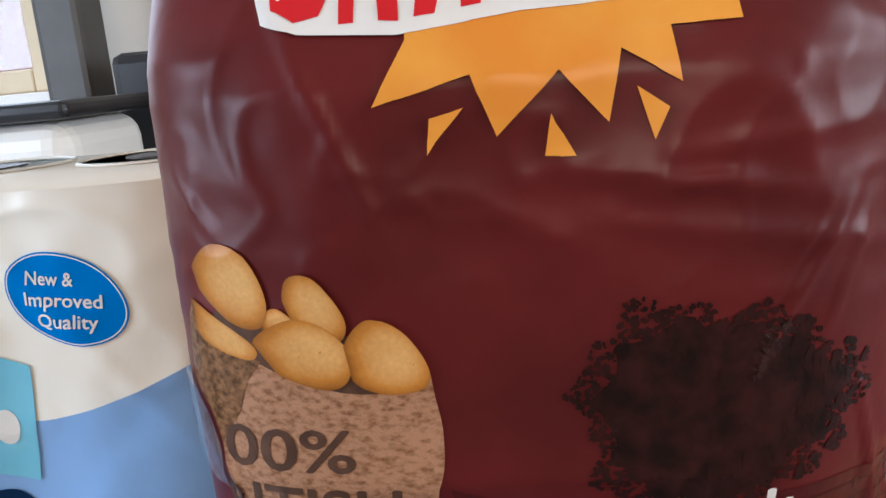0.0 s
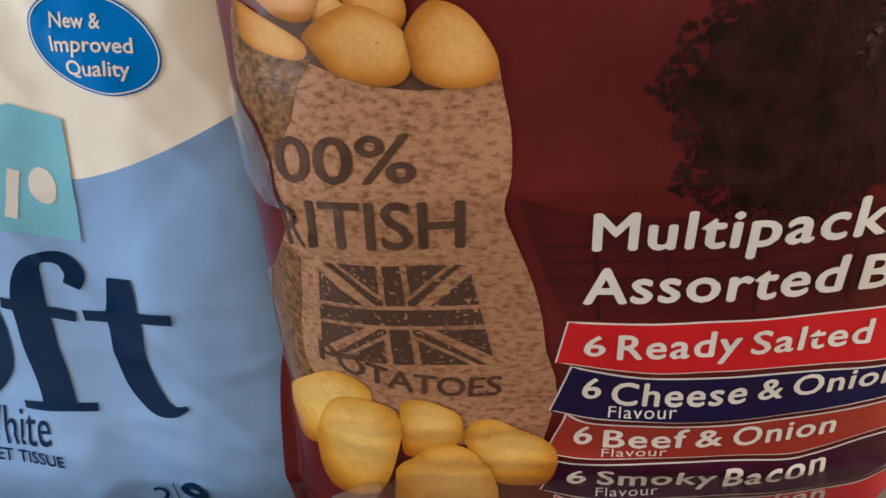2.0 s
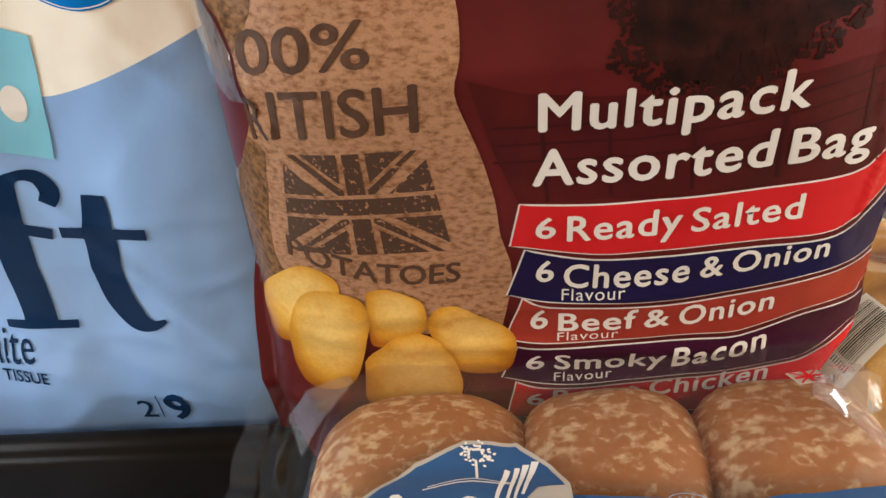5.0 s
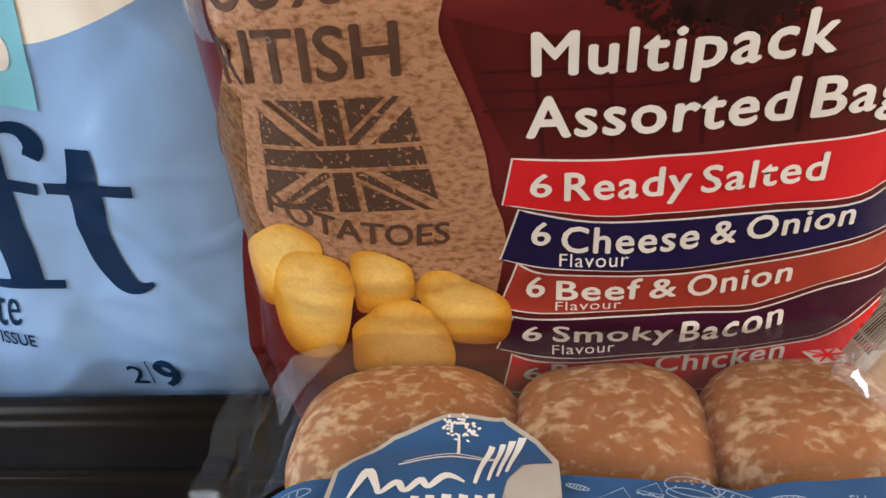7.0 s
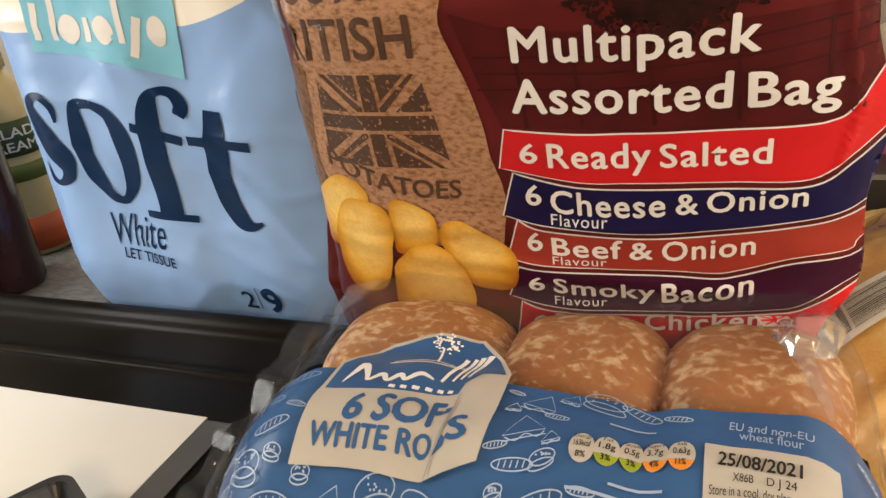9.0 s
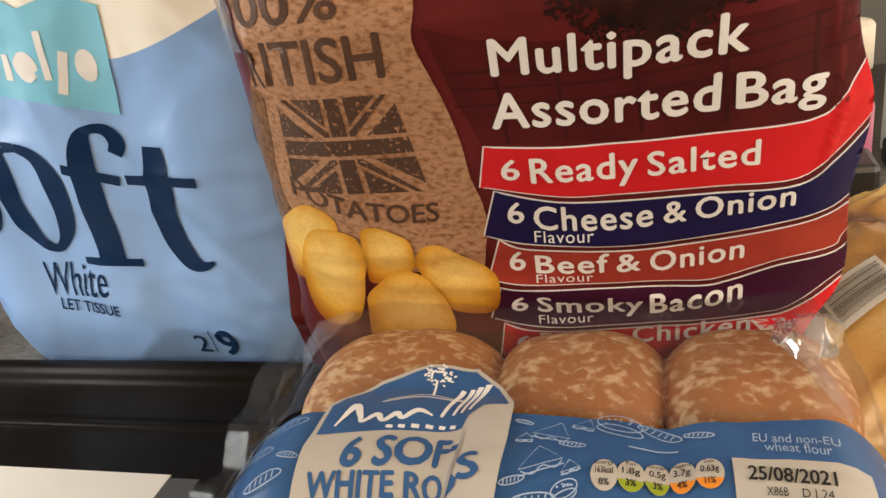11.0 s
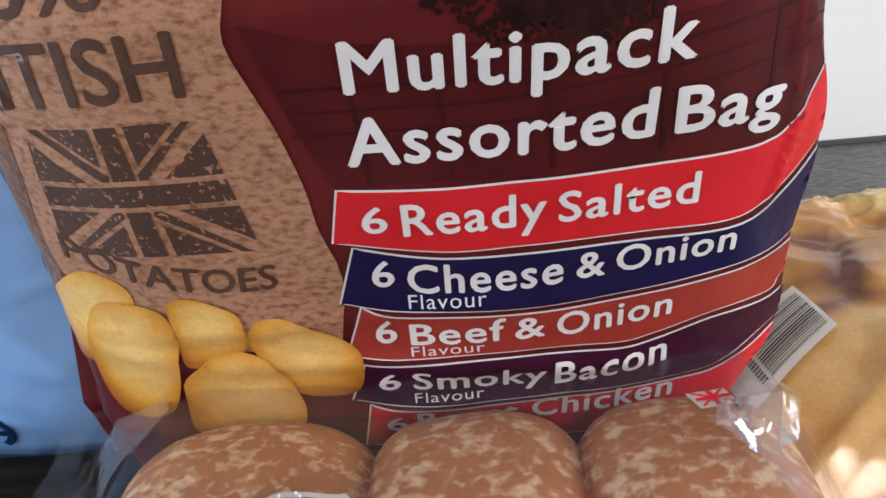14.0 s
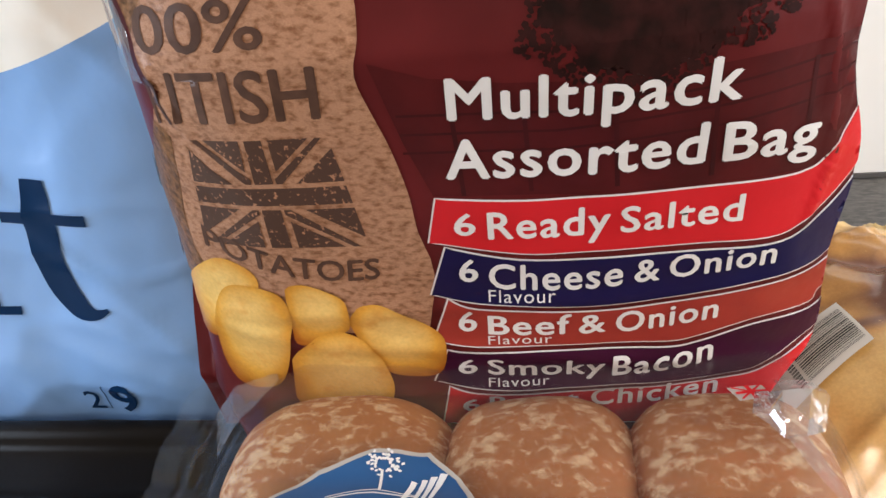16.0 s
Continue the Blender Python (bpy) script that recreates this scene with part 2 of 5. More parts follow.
def spline(points, steps=6):
    """A smooth open line through points."""
    out = []
    for i in range(len(points) - 1):
        p0, p1, p2, p3 = (Vector(points[max(0, min(len(points) - 1, i + d))]) for d in (-1, 0, 1, 2))
        for k in range(steps):
            t = k / steps
            out.append(tuple(0.5 * (2 * p1 + (p2 - p0) * t + (2 * p0 - 5 * p1 + 4 * p2 - p3) * t * t + (3 * p1 - p0 - 3 * p2 + p3) * t ** 3)))
    out.append(tuple(points[-1]))
    return out


def stroke(points, width, closed=False):
    """A flat ribbon along a line of 2D points."""
    pts = [Vector(p) for p in points]
    bm = bmesh.new()
    sides = []
    for i, p in enumerate(pts):
        a = pts[i - 1] if closed or i else p
        b = pts[(i + 1) % len(pts)] if closed or i < len(pts) - 1 else p
        d = (b - a).normalized()
        nrm = Vector((-d.y, d.x)) * width / 2
        sides.append((bm.verts.new((*(p + nrm), 0)), bm.verts.new((*(p - nrm), 0))))
    for i in range(len(sides) - (0 if closed else 1)):
        (a, b), (c, d) = sides[i], sides[(i + 1) % len(sides)]
        bm.faces.new((a, b, d, c))
    return bm


def joined(bms):
    bm = bmesh.new()
    for other in bms:
        me = bpy.data.meshes.new("tmp")
        other.to_mesh(me)
        other.free()
        bm.from_mesh(me)
        bpy.data.meshes.remove(me)
    return bm


def oval(cx, cy, rx, ry, turn=0.0, n=28, wobble=0.0, seed=0):
    rng = random.Random(seed)
    ph = [rng.uniform(0, 6.28) for _ in range(3)]
    c, s, out = math.cos(radians(turn)), math.sin(radians(turn)), []
    for k in range(n):
        t = 2 * math.pi * k / n
        r = 1 + wobble * (math.sin(2 * t + ph[0]) + 0.6 * math.sin(3 * t + ph[1]) + 0.4 * math.sin(5 * t + ph[2]))
        a, b = rx * r * math.cos(t), ry * r * math.sin(t)
        out.append((cx + a * c - b * s, cy + a * s + b * c))
    return out


def words(text, bl, br, tl, bold=0.0, arc=0.0, space=1.0):
    """Lettering whose base line runs from bl to br and whose capitals reach tl. bold: how far the strokes are thickened, struck several times."""
    cu = bpy.data.curves.new("words", "FONT")
    cu.body, cu.size, cu.resolution_u, cu.space_character = text, 1.0, 3, space
    ob = bpy.data.objects.new("words", cu)
    scene.collection.objects.link(ob)
    bpy.context.view_layer.update()
    me = bpy.data.meshes.new_from_object(ob.evaluated_get(bpy.context.evaluated_depsgraph_get()))
    bpy.data.objects.remove(ob)
    bpy.data.curves.remove(cu)
    xs = [v.co.x for v in me.vertices]
    x0, x1, cap = min(xs), max(xs), 0.69
    bl, br, tl = Vector(bl), Vector(br), Vector(tl)
    out = bmesh.new()
    strikes = ((0, 0),) if not bold else ((-1, 0), (1, 0), (0, 0.8), (0, -0.8))
    for k, (dx, dy) in enumerate(strikes):
        bm = bmesh.new()
        bm.from_mesh(me)
        bmesh.ops.remove_doubles(bm, verts=bm.verts, dist=1e-5)
        for v in bm.verts:
            u, h = (v.co.x + dx * bold - x0) / (x1 - x0), (v.co.y + dy * bold) / cap
            q = bl + (br - bl) * u + (tl - bl) * h
            v.co = (q.x, q.y + arc * 4 * u * (1 - u), 0.00004 * k)
        tmp = bpy.data.meshes.new("tmp")
        bm.to_mesh(tmp)
        bm.free()
        out.from_mesh(tmp)
        bpy.data.meshes.remove(tmp)
    bpy.data.meshes.remove(me)
    return out


def ribbon(points, widths, steps=6):
    """A flat stroke of changing width along a smooth line."""
    line = spline([(*p, w) for p, w in zip(points, widths)], steps)
    bm, sides = bmesh.new(), []
    for i, q in enumerate(line):
        p = Vector(q[:2])
        d = (Vector(line[min(i + 1, len(line) - 1)][:2]) - Vector(line[max(i - 1, 0)][:2])).normalized()
        nrm = Vector((-d.y, d.x)) * q[2] / 2
        sides.append((bm.verts.new((*(p + nrm), 0)), bm.verts.new((*(p - nrm), 0))))
    for (a, b), (c, d) in zip(sides, sides[1:]):
        bm.faces.new((a, b, d, c))
    return bm


def lifted(bm, z):
    for v in bm.verts:
        v.co.z += z
    return bm


def photo_shape(name, fn, off, outline, material, parent, label, light=(0.25, 0.35)):
    """A printed picture of a rounded thing: rings on the surface inside an outline, with its printed tones held at the points."""
    loop = spline(list(outline[-2:]) + list(outline) + list(outline[:2]), 6)[12:-12]
    rings, n = 9, len(loop)
    cx, cy = sum(p[0] for p in loop) / n, sum(p[1] for p in loop) / n
    rx, ry = max(abs(p[0] - cx) for p in loop), max(abs(p[1] - cy) for p in loop)
    verts, tone, faces = [fn(cx, cy, off)], [0.0], []
    for i in range(1, rings + 1):
        r = i / rings
        for a, b in loop:
            a, b = (a - cx) * r, (b - cy) * r
            verts.append(fn(cx + a, cy + b, off))
            dx, dy = a / rx - light[0], b / ry - light[1]
            tone.append(min(1.0, (dx * dx + dy * dy) * 0.42 + 0.75 * max(0.0, r - 0.62) ** 1.2))
    for k in range(n):
        faces.append((0, 1 + k, 1 + (k + 1) % n))
        for i in range(rings - 1):
            a = 1 + i * n
            faces.append((a + k, a + n + k, a + n + (k + 1) % n, a + (k + 1) % n))
    me = bpy.data.meshes.new(name)
    me.from_pydata(verts, [], faces)
    me.attributes.new("tone", "FLOAT", "POINT").data.foreach_set("value", tone)
    me.polygons.foreach_set("use_smooth", [True] * len(faces))
    me.materials.append(material)
    ob = new(name, me)
    ob.parent = parent
    return tagged(ob, label)


def photo_ink(name, pale, mid, deep, spots, size=330, start=0.70):
    m = foil(name, (1, 1, 1), (0.88, 0.82, 0.72), scale=55, fine=0.10)
    nt = m.node_tree
    n, l = nt.nodes.new, nt.links.new
    p = nt.nodes["Principled BSDF"]
    old = p.inputs["Base Color"].links[0].from_socket
    at, rp, mx = n("ShaderNodeAttribute"), n("ShaderNodeValToRGB"), n("ShaderNodeMix")
    at.attribute_name = "tone"
    rp.color_ramp.elements[0].color, rp.color_ramp.elements[1].color = (*pale, 1), (*deep, 1)
    e = rp.color_ramp.elements.new(0.4)
    e.color = (*mid, 1)
    l(at.outputs["Fac"], rp.inputs[0])
    mx.data_type, mx.blend_type = "RGBA", "MULTIPLY"
    mx.inputs[0].default_value = 1.0
    l(rp.outputs[0], mx.inputs[6])
    l(old, mx.inputs[7])
    vo, ms, m2 = n("ShaderNodeTexNoise"), n("ShaderNodeMapRange"), n("ShaderNodeMix")
    vo.inputs["Scale"].default_value = size
    ms.inputs[1].default_value, ms.inputs[2].default_value = start, start + 0.06 + 25 / size
    tc = n("ShaderNodeTexCoord")
    l(tc.outputs["Object"], vo.inputs["Vector"])
    l(vo.outputs[0], ms.inputs[0])
    m2.data_type = "RGBA"
    l(ms.outputs[0], m2.inputs[0])
    l(mx.outputs[2], m2.inputs[6])
    m2.inputs[7].default_value = (*spots, 1)
    l(m2.outputs[2], p.inputs["Base Color"])
    return m


POTATO_RAW = photo_ink("potato_print", (0.76, 0.44, 0.16), (0.56, 0.235, 0.040), (0.17, 0.050, 0.007), (0.24, 0.09, 0.02))
POTATO_YELLOW = photo_ink("yellow_potato_print", (0.88, 0.60, 0.19), (0.74, 0.38, 0.050), (0.36, 0.105, 0.008), (0.62, 0.24, 0.02), 75, 0.56)


def bars(rows):
    """Unreadable small print: plain bars (x0, x1, y, height)."""
    return polys([[(a, y), (b, y), (b, y + h), (a, y + h)] for a, b, y, h in rows])

# ---- large structure ----
COUNTER = -0.03
tagged(part("worktop", box(-1.9, 1.4, -0.35, 1.62, COUNTER - 0.04, COUNTER, 0.004), WORKTOP), "grey speckled kitchen worktop", "worktop", kind="structure")
tagged(part("floor", box(-1.9, 1.9, -2.2, 1.7, -0.98, -0.93), mat("floor_tiles", (0.35, 0.29, 0.23), (0.30, 0.25, 0.2), scale=6, rough=0.6)), "plain floor", "floor", kind="structure")
tagged(part("ceiling", box(-1.9, 1.9, -2.2, 1.7, 1.5, 1.55), WALL_PAINT), "white ceiling", "ceiling", kind="structure")
tagged(part("wall_south", box(-1.9, 1.9, -2.3, -2.2, -0.93, 1.5), WALL_PAINT), "white painted wall", "wall", kind="structure")


def wall_with_opening(name, x0, x1, y0, y1, ox0, ox1, oz0, oz1, along="x"):
    pieces = []
    for a0, a1, z0, z1 in ((x0, ox0, -0.93, 1.5), (ox1, x1, -0.93, 1.5), (ox0, ox1, -0.93, oz0), (ox0, ox1, oz1, 1.5)):
        pieces.append(box(a0, a1, y0, y1, z0, z1) if along == "x" else box(y0, y1, a0, a1, z0, z1))
    return tagged(part(name, joined(pieces), WALL_PAINT), "white painted wall with a window opening", "wall", kind="structure")


wall_with_opening("wall_north", -1.9, 1.9, 1.62, 1.72, -1.45, -0.78, 0.46, 1.25)
wall_with_opening("wall_east", -2.2, 1.62, 1.9, 2.0, -0.3, 0.6, 0.25, 1.2, along="y")
wall_with_opening("wall_west", -2.2, 1.62, -2.0, -1.9, -0.4, 0.6, 0.25, 1.2, along="y")


def window(name, x0, x1, z0, z1, y, along="x"):
    w = tagged(new(name), "cream framed window with a clear pane", "window", kind="structure")
    place = (lambda a0, a1, b0, b1, c0, c1: box(a0, a1, b0, b1, c0, c1, 0.004)) if along == "x" else (lambda a0, a1, b0, b1, c0, c1: box(b0, b1, a0, a1, c0, c1, 0.004))
    for a0, a1, c0, c1 in ((x0, x0 + 0.05, z0, z1), (x1 - 0.05, x1, z0, z1), (x0 + 0.05, x1 - 0.05, z0, z0 + 0.04), (x0 + 0.05, x1 - 0.05, z1 - 0.04, z1)):
        part("frame_bar", place(a0, a1, y, y + 0.05, c0, c1), FRAME_CREAM, w)
    pane = part("pane", place(x0 + 0.05, x1 - 0.05, y + 0.02, y + 0.025, z0 + 0.04, z1 - 0.04), FILM, w)
    pane.visible_shadow = False
    part("sill", place(x0 - 0.03, x1 + 0.03, y - 0.06, y - 0.002, z0 - 0.03, z0), PANEL_WHITE, w)


window("window_1", -1.45, -0.78, 0.46, 1.25, 1.63)
window("window_2", -0.4, 0.6, 0.25, 1.2, -1.97, along="y")
window("window_3", -0.3, 0.6, 0.25, 1.2, 1.93, along="y")
tagged(part("backdrop", box(-4.0, 0.5, 4.0, 4.05, -0.9, 3.0), BRICKWORK), "far red brick house wall outside", "backdrop", kind="structure")
tagged(part("ground", box(-30, 30, -30, 30, -1.3, -1.2), mat("far_ground", (0.3, 0.29, 0.27), scale=3, rough=0.9)), "pale paved ground outside", "ground", kind="structure")

# white panel behind the packs
panel = thing("backboard", "plain white upright board at the back of the worktop", "board")
part("board", box(0.295, 1.3, 1.19, 1.215, COUNTER + 0.003, 0.75, 0.003), PANEL_WHITE, panel)
part("edge_strip", box(0.30, 1.3, 1.186, 1.1895, COUNTER + 0.001, COUNTER + 0.006), GREY_DARK, panel, "thin dark edge strip")


# ---- crisp multipack ----
def wave(x, z, f, s):
    return noise.noise(Vector((x * f + s, z * f - s, s * 1.7)))


def bag_y(x, z):
    u = abs(x + 0.015) / 0.185
    low, top = max(0.0, 0.27 - z), max(0.0, z - 0.44)
    y = 0.588 + 0.28 * low + 0.09 * low * low + 0.062 * min(u, 1.0) ** 4 * (1 - (0.75 if x < 0 else 0.45) * min(1.0, low / 0.22)) + (0.045 * (1 - 0.75 * min(1.0, low / 0.22)) if x < 0 else 0.012) * min(u, 1.05) ** 18 + 0.35 * top + 2.0 * top * top
    y += 0.0022 * wave(x, z, 16, 3) + 0.0011 * wave(x, z, 38, 9) * (0.4 + u)
    # folds across the lower right, and slack creases above the tree
    for z0, slope, x0, x1, amp in ((0.098, -0.10, -0.20, 0.16, 0.0020), (0.135, 0.05, -0.20, 0.16, 0.0014), (0.385, -0.16, 0.00, 0.20, 0.0018), (0.402, 0.10, 0.01, 0.20, 0.0018), (0.07, 0.08, -0.2, 0.16, 0.0018)):
        d = z - z0 - slope * x
        if abs(d) < 0.02:
            y -= amp * math.exp(-((d / 0.0055) ** 2)) * (0.15 + 0.85 * max(0.0, min(1.0, (x - x0) / 0.06, (x1 - x) / 0.06)))
    # a sharp upright crease, and crumpled facets in the slack upper half and along both edges
    y -= 0.0019 * math.exp(-(((x + 0.079 + 0.42 * (z - 0.40)) / 0.0045) ** 2)) * max(0.0, min(1.0, (z - 0.365) / 0.05))
    for x0, z0, x1, z1, h, wd in ((0.118, 0.385, 0.074, 0.314, 0.0022, 0.0022), (0.112, 0.392, 0.082, 0.345, 0.0018, 0.0018), (0.128, 0.385, 0.108, 0.330, 0.0016, 0.002), (0.004, 0.404, 0.095, 0.389, 0.0024, 0.004), (0.030, 0.392, 0.075, 0.398, 0.0018, 0.003), (-0.170, 0.41, -0.150, 0.385, 0.002, 0.003), (-0.165, 0.285, -0.150, 0.243, 0.0022, 0.003), (-0.155, 0.255, -0.135, 0.215, 0.0016, 0.003), (0.124, 0.300, 0.141, 0.205, 0.0032, 0.0024), (0.142, 0.208, 0.132, 0.170, 0.0024, 0.0024), (0.134, 0.260, 0.146, 0.230, 0.0020, 0.0020)):
        t = max(0.0, min(1.0, ((x - x0) * (x1 - x0) + (z - z0) * (z1 - z0)) / ((x1 - x0) ** 2 + (z1 - z0) ** 2)))
        gap = math.hypot(x - x0 - t * (x1 - x0), z - z0 - t * (z1 - z0))
        if gap < wd * 3:
            y -= h * math.exp(-((gap / wd) ** 2)) * (0.3 + 0.7 * math.sin(math.pi * (0.1 + 0.8 * t)))
    slack = max(0.0, min(1.0, (z - 0.30) / 0.10)) * 0.55 + 0.7 * max(0.0, u - 0.72)
    if slack > 0:
        r1 = 1 - abs(wave(x + 0.35 * z, z - 0.2 * x, 13, 41)) * 2
        r2 = 1 - abs(wave(x - 0.5 * z, z + 0.3 * x, 24, 47)) * 2
        y -= slack * (0.0034 * max(0.0, r1) ** 4 + 0.0022 * max(0.0, r2) ** 5)
    return y


def on_bag(x, z, off):
    e = 0.001
    l, r = bag_sides(z)
    x = max(l + 0.0005, min(r - 0.0005, x))
    n = Vector((-(bag_y(x + e, z) - bag_y(x - e, z)) / (2 * e), 1.0, -(bag_y(x, z + e) - bag_y(x, z - e)) / (2 * e))).normalized()
    return Vector((x, bag_y(x, z), z)) - n * off


def ease(z, a, b):
    t = max(0.0, min(1.0, (z - a) / (b - a)))
    return t * t * (3 - 2 * t)


def bag_sides(z):
    left = -0.206 - 0.016 * (1 - ease(z, 0.05, 0.20)) - 0.018 * ease(z, 0.36, 0.43) + 0.002 * math.sin(z * 40)
    right = 0.132 + 0.019 * ease(z, 0.045, 0.095) + 0.005 * ease(z, 0.15, 0.20) - 0.013 * ease(z, 0.20, 0.26) + 0.022 * ease(z, 0.27, 0.36) + 0.0015 * math.sin(z * 75)
    return left, right


crisps = thing("crisp_multipack", "shiny maroon plastic multipack bag of crisps standing upright", "crisp bag")


def bag_front(u, v):
    z = COUNTER + 0.57 * v
    l, r = bag_sides(z)
    x = (l + r) / 2 + u * (r - l) / 2
    return Vector((x, bag_y(x, z), z))


def bag_back(u, v):
    p = bag_front(u, v)
    full = (1 - u ** 4) * max(0.0, 1 - abs(2 * v - 0.9) ** 3)
    return Vector((p.x, max(p.y, 0.70) + 0.002 + 0.09 * full if abs(u) < 0.999 else p.y, p.z))


part("front_foil", sheet(bag_front, -1, 1, 130, 0, 1, 190), MAROON, crisps, smooth=True)
part("back_foil", sheet(bag_back, -1, 1, 40, 0, 1, 50), MAROON, crisps, smooth=True)


def bag_print(name, bm, material, off=0.0005, parent=None, label=""):
    return part(name, drape(bm, on_bag, off, 0.0045), material, parent or crisps, label, smooth=True)


# sack with potatoes
sack_right = [(-0.058, 0.322), (-0.057, 0.312), (-0.055, 0.297), (-0.056, 0.278), (-0.060, 0.263), (-0.056, 0.246), (-0.051, 0.228), (-0.047, 0.205), (-0.046, 0.184), (-0.042, 0.157), (-0.052, 0.112)]
sack_left = [(-0.104, 0.118), (-0.150, 0.132), (-0.190, 0.146), (-0.2015, 0.163), (-0.2035, 0.190), (-0.1925, 0.210), (-0.1770, 0.226), (-0.1665, 0.243), (-0.1600, 0.258), (-0.1615, 0.2717), (-0.1622, 0.2838), (-0.1665, 0.2987), (-0.1752, 0.3128), (-0.1745, 0.337), (-0.1690, 0.353)]
sack_top = [(-0.1687, 0.338), (-0.1541, 0.332), (-0.1336, 0.327), (-0.1079, 0.318), (-0.0833, 0.3146), (-0.0688, 0.3157)]
sack = bag_print("printed_sack", poly(spline(sack_right, 3) + spline(sack_left, 3) + sack_top), SACK, label="printed brown hessian sack")
bag_print("sack_shade", poly([(-0.1690, 0.352), (-0.1687, 0.339), (-0.1541, 0.333), (-0.1336, 0.328), (-0.1420, 0.318), (-0.1480, 0.303), (-0.1560, 0.292), (-0.1622, 0.2838), (-0.1665, 0.2987), (-0.1752, 0.3128), (-0.1745, 0.337)]), SACK_DARK, 0.0007, sack, "darker printed weave at the side of the sack")
bag_print("sack_shade", poly([(-0.150, 0.133), (-0.190, 0.1465), (-0.2015, 0.163), (-0.2035, 0.190), (-0.1925, 0.210), (-0.1770, 0.226), (-0.1665, 0.243), (-0.1580, 0.235), (-0.1640, 0.210), (-0.1700, 0.190), (-0.1720, 0.168), (-0.1640, 0.145)]), SACK_DARK, 0.0007, sack, "darker printed weave at the side of the sack")
for k, edge in enumerate((
        ((-0.1700, 0.3530), (-0.1518, 0.3444), (-0.1355, 0.3341), (-0.1391, 0.3280), (-0.1572, 0.3312), (-0.1685, 0.3385)),
        ((-0.1310, 0.3480), (-0.1230, 0.3530), (-0.1150, 0.3480), (-0.1160, 0.3420), (-0.1300, 0.3410)),
        ((-0.1642, 0.3694), (-0.1509, 0.3807), (-0.1340, 0.3758), (-0.1264, 0.3561), (-0.1309, 0.3440), (-0.1455, 0.3449), (-0.1624, 0.3589)),
        ((-0.1184, 0.3563), (-0.1148, 0.3666), (-0.1038, 0.3674), (-0.0936, 0.3537), (-0.0915, 0.3430), (-0.0989, 0.3370), (-0.1143, 0.3450)),
        ((-0.1360, 0.3367), (-0.1195, 0.3477), (-0.1043, 0.3465), (-0.0910, 0.3340), (-0.0937, 0.3204), (-0.1054, 0.3170), (-0.1257, 0.3234)),
        ((-0.0932, 0.3365), (-0.0822, 0.3481), (-0.0686, 0.3429), (-0.0585, 0.3262), (-0.0616, 0.3164), (-0.0784, 0.3150), (-0.0911, 0.3216)))):
    photo_shape("printed_potato", on_bag, 0.0008 + 0.0002 * k, edge, POTATO_RAW, sack, "printed raw potato", (0.15, 0.2))
bag_print("sack_mouth", poly(oval(-0.112, 0.3335, 0.046, 0.0145, -17, wobble=0.02, seed=4)), STAMP_INK, 0.0006, sack, "dark printed mouth of the sack")
bag_print("lettering", words("00%", (-0.1603, 0.2752), (-0.0952, 0.2775), (-0.1588, 0.2955), 0.016), STAMP_INK, 0.0008, sack)
bag_print("lettering", words("ITISH", (-0.1500, 0.2438), (-0.0785, 0.2455), (-0.1475, 0.2672), 0.018), STAMP_INK, 0.0008, sack)
bag_print("lettering", words("R", (-0.1625, 0.2420), (-0.1530, 0.2425), (-0.1625, 0.2640), 0.018), STAMP_INK, 0.0008, sack)
bag_print("lettering", words("POTATOES", (-0.1620, 0.1722), (-0.0697, 0.1558), (-0.1600, 0.1850), 0.02, arc=-0.0075), STAMP_INK, 0.0008, sack)


def flag_point(a, b):
    tl, tr, br, bl = Vector((-0.1480, 0.2350)), Vector((-0.0775, 0.2362)), Vector((-0.0708, 0.1760)), Vector((-0.1605, 0.1745))
    return tuple((tl * (1 - a) + tr * a) * b + (bl * (1 - a) + br * a) * (1 - b))


def flag_shapes():
    out = [[(0, 0.42), (1, 0.42), (1, 0.58), (0, 0.58)], [(0.44, 0.62), (0.56, 0.62), (0.56, 1), (0.44, 1)], [(0.44, 0), (0.56, 0), (0.56, 0.38), (0.44, 0.38)]]
    for sx in (0, 1):
        for sy in (0, 1):
            for q in ([(0.13, 0), (0.40, 0), (0.40, 0.27)], [(0, 0.09), (0, 0.38), (0.29, 0.38)], [(0.04, 0.0), (0.085, 0.0), (0.42, 0.335), (0.42, 0.38), (0.38, 0.38)]):
                out.append([(a if not sx else 1 - a, b if not sy else 1 - b) for a, b in q])
    return [[flag_point(a, b) for a, b in q] for q in out]


for shape in flag_shapes():
    bag_print("flag_piece", poly(shape), SACK_INK, 0.0008, sack, "brown stamped piece of the union flag")

WING = clear_film("wing_film", gloss=0.30, haze=0.09)
wing = poly([(-0.1752, 0.3128), (-0.1665, 0.2987), (-0.1622, 0.2838), (-0.1600, 0.262), (-0.1690, 0.262), (-0.1790, 0.2716), (-0.1900, 0.2740), (-0.1900, 0.300), (-0.1800, 0.318)])
bag_print("folded_wing", wing, WING, 0.0026, label="glossy see-through folded edge of the bag")
bag_print("folded_wing", poly([(-0.1800, 0.222), (-0.1960, 0.207), (-0.2050, 0.190), (-0.2030, 0.163), (-0.1960, 0.150), (-0.1890, 0.152), (-0.1950, 0.165), (-0.1960, 0.188), (-0.1860, 0.205)]), WING, 0.0016, label="glossy see-through folded edge of the bag")

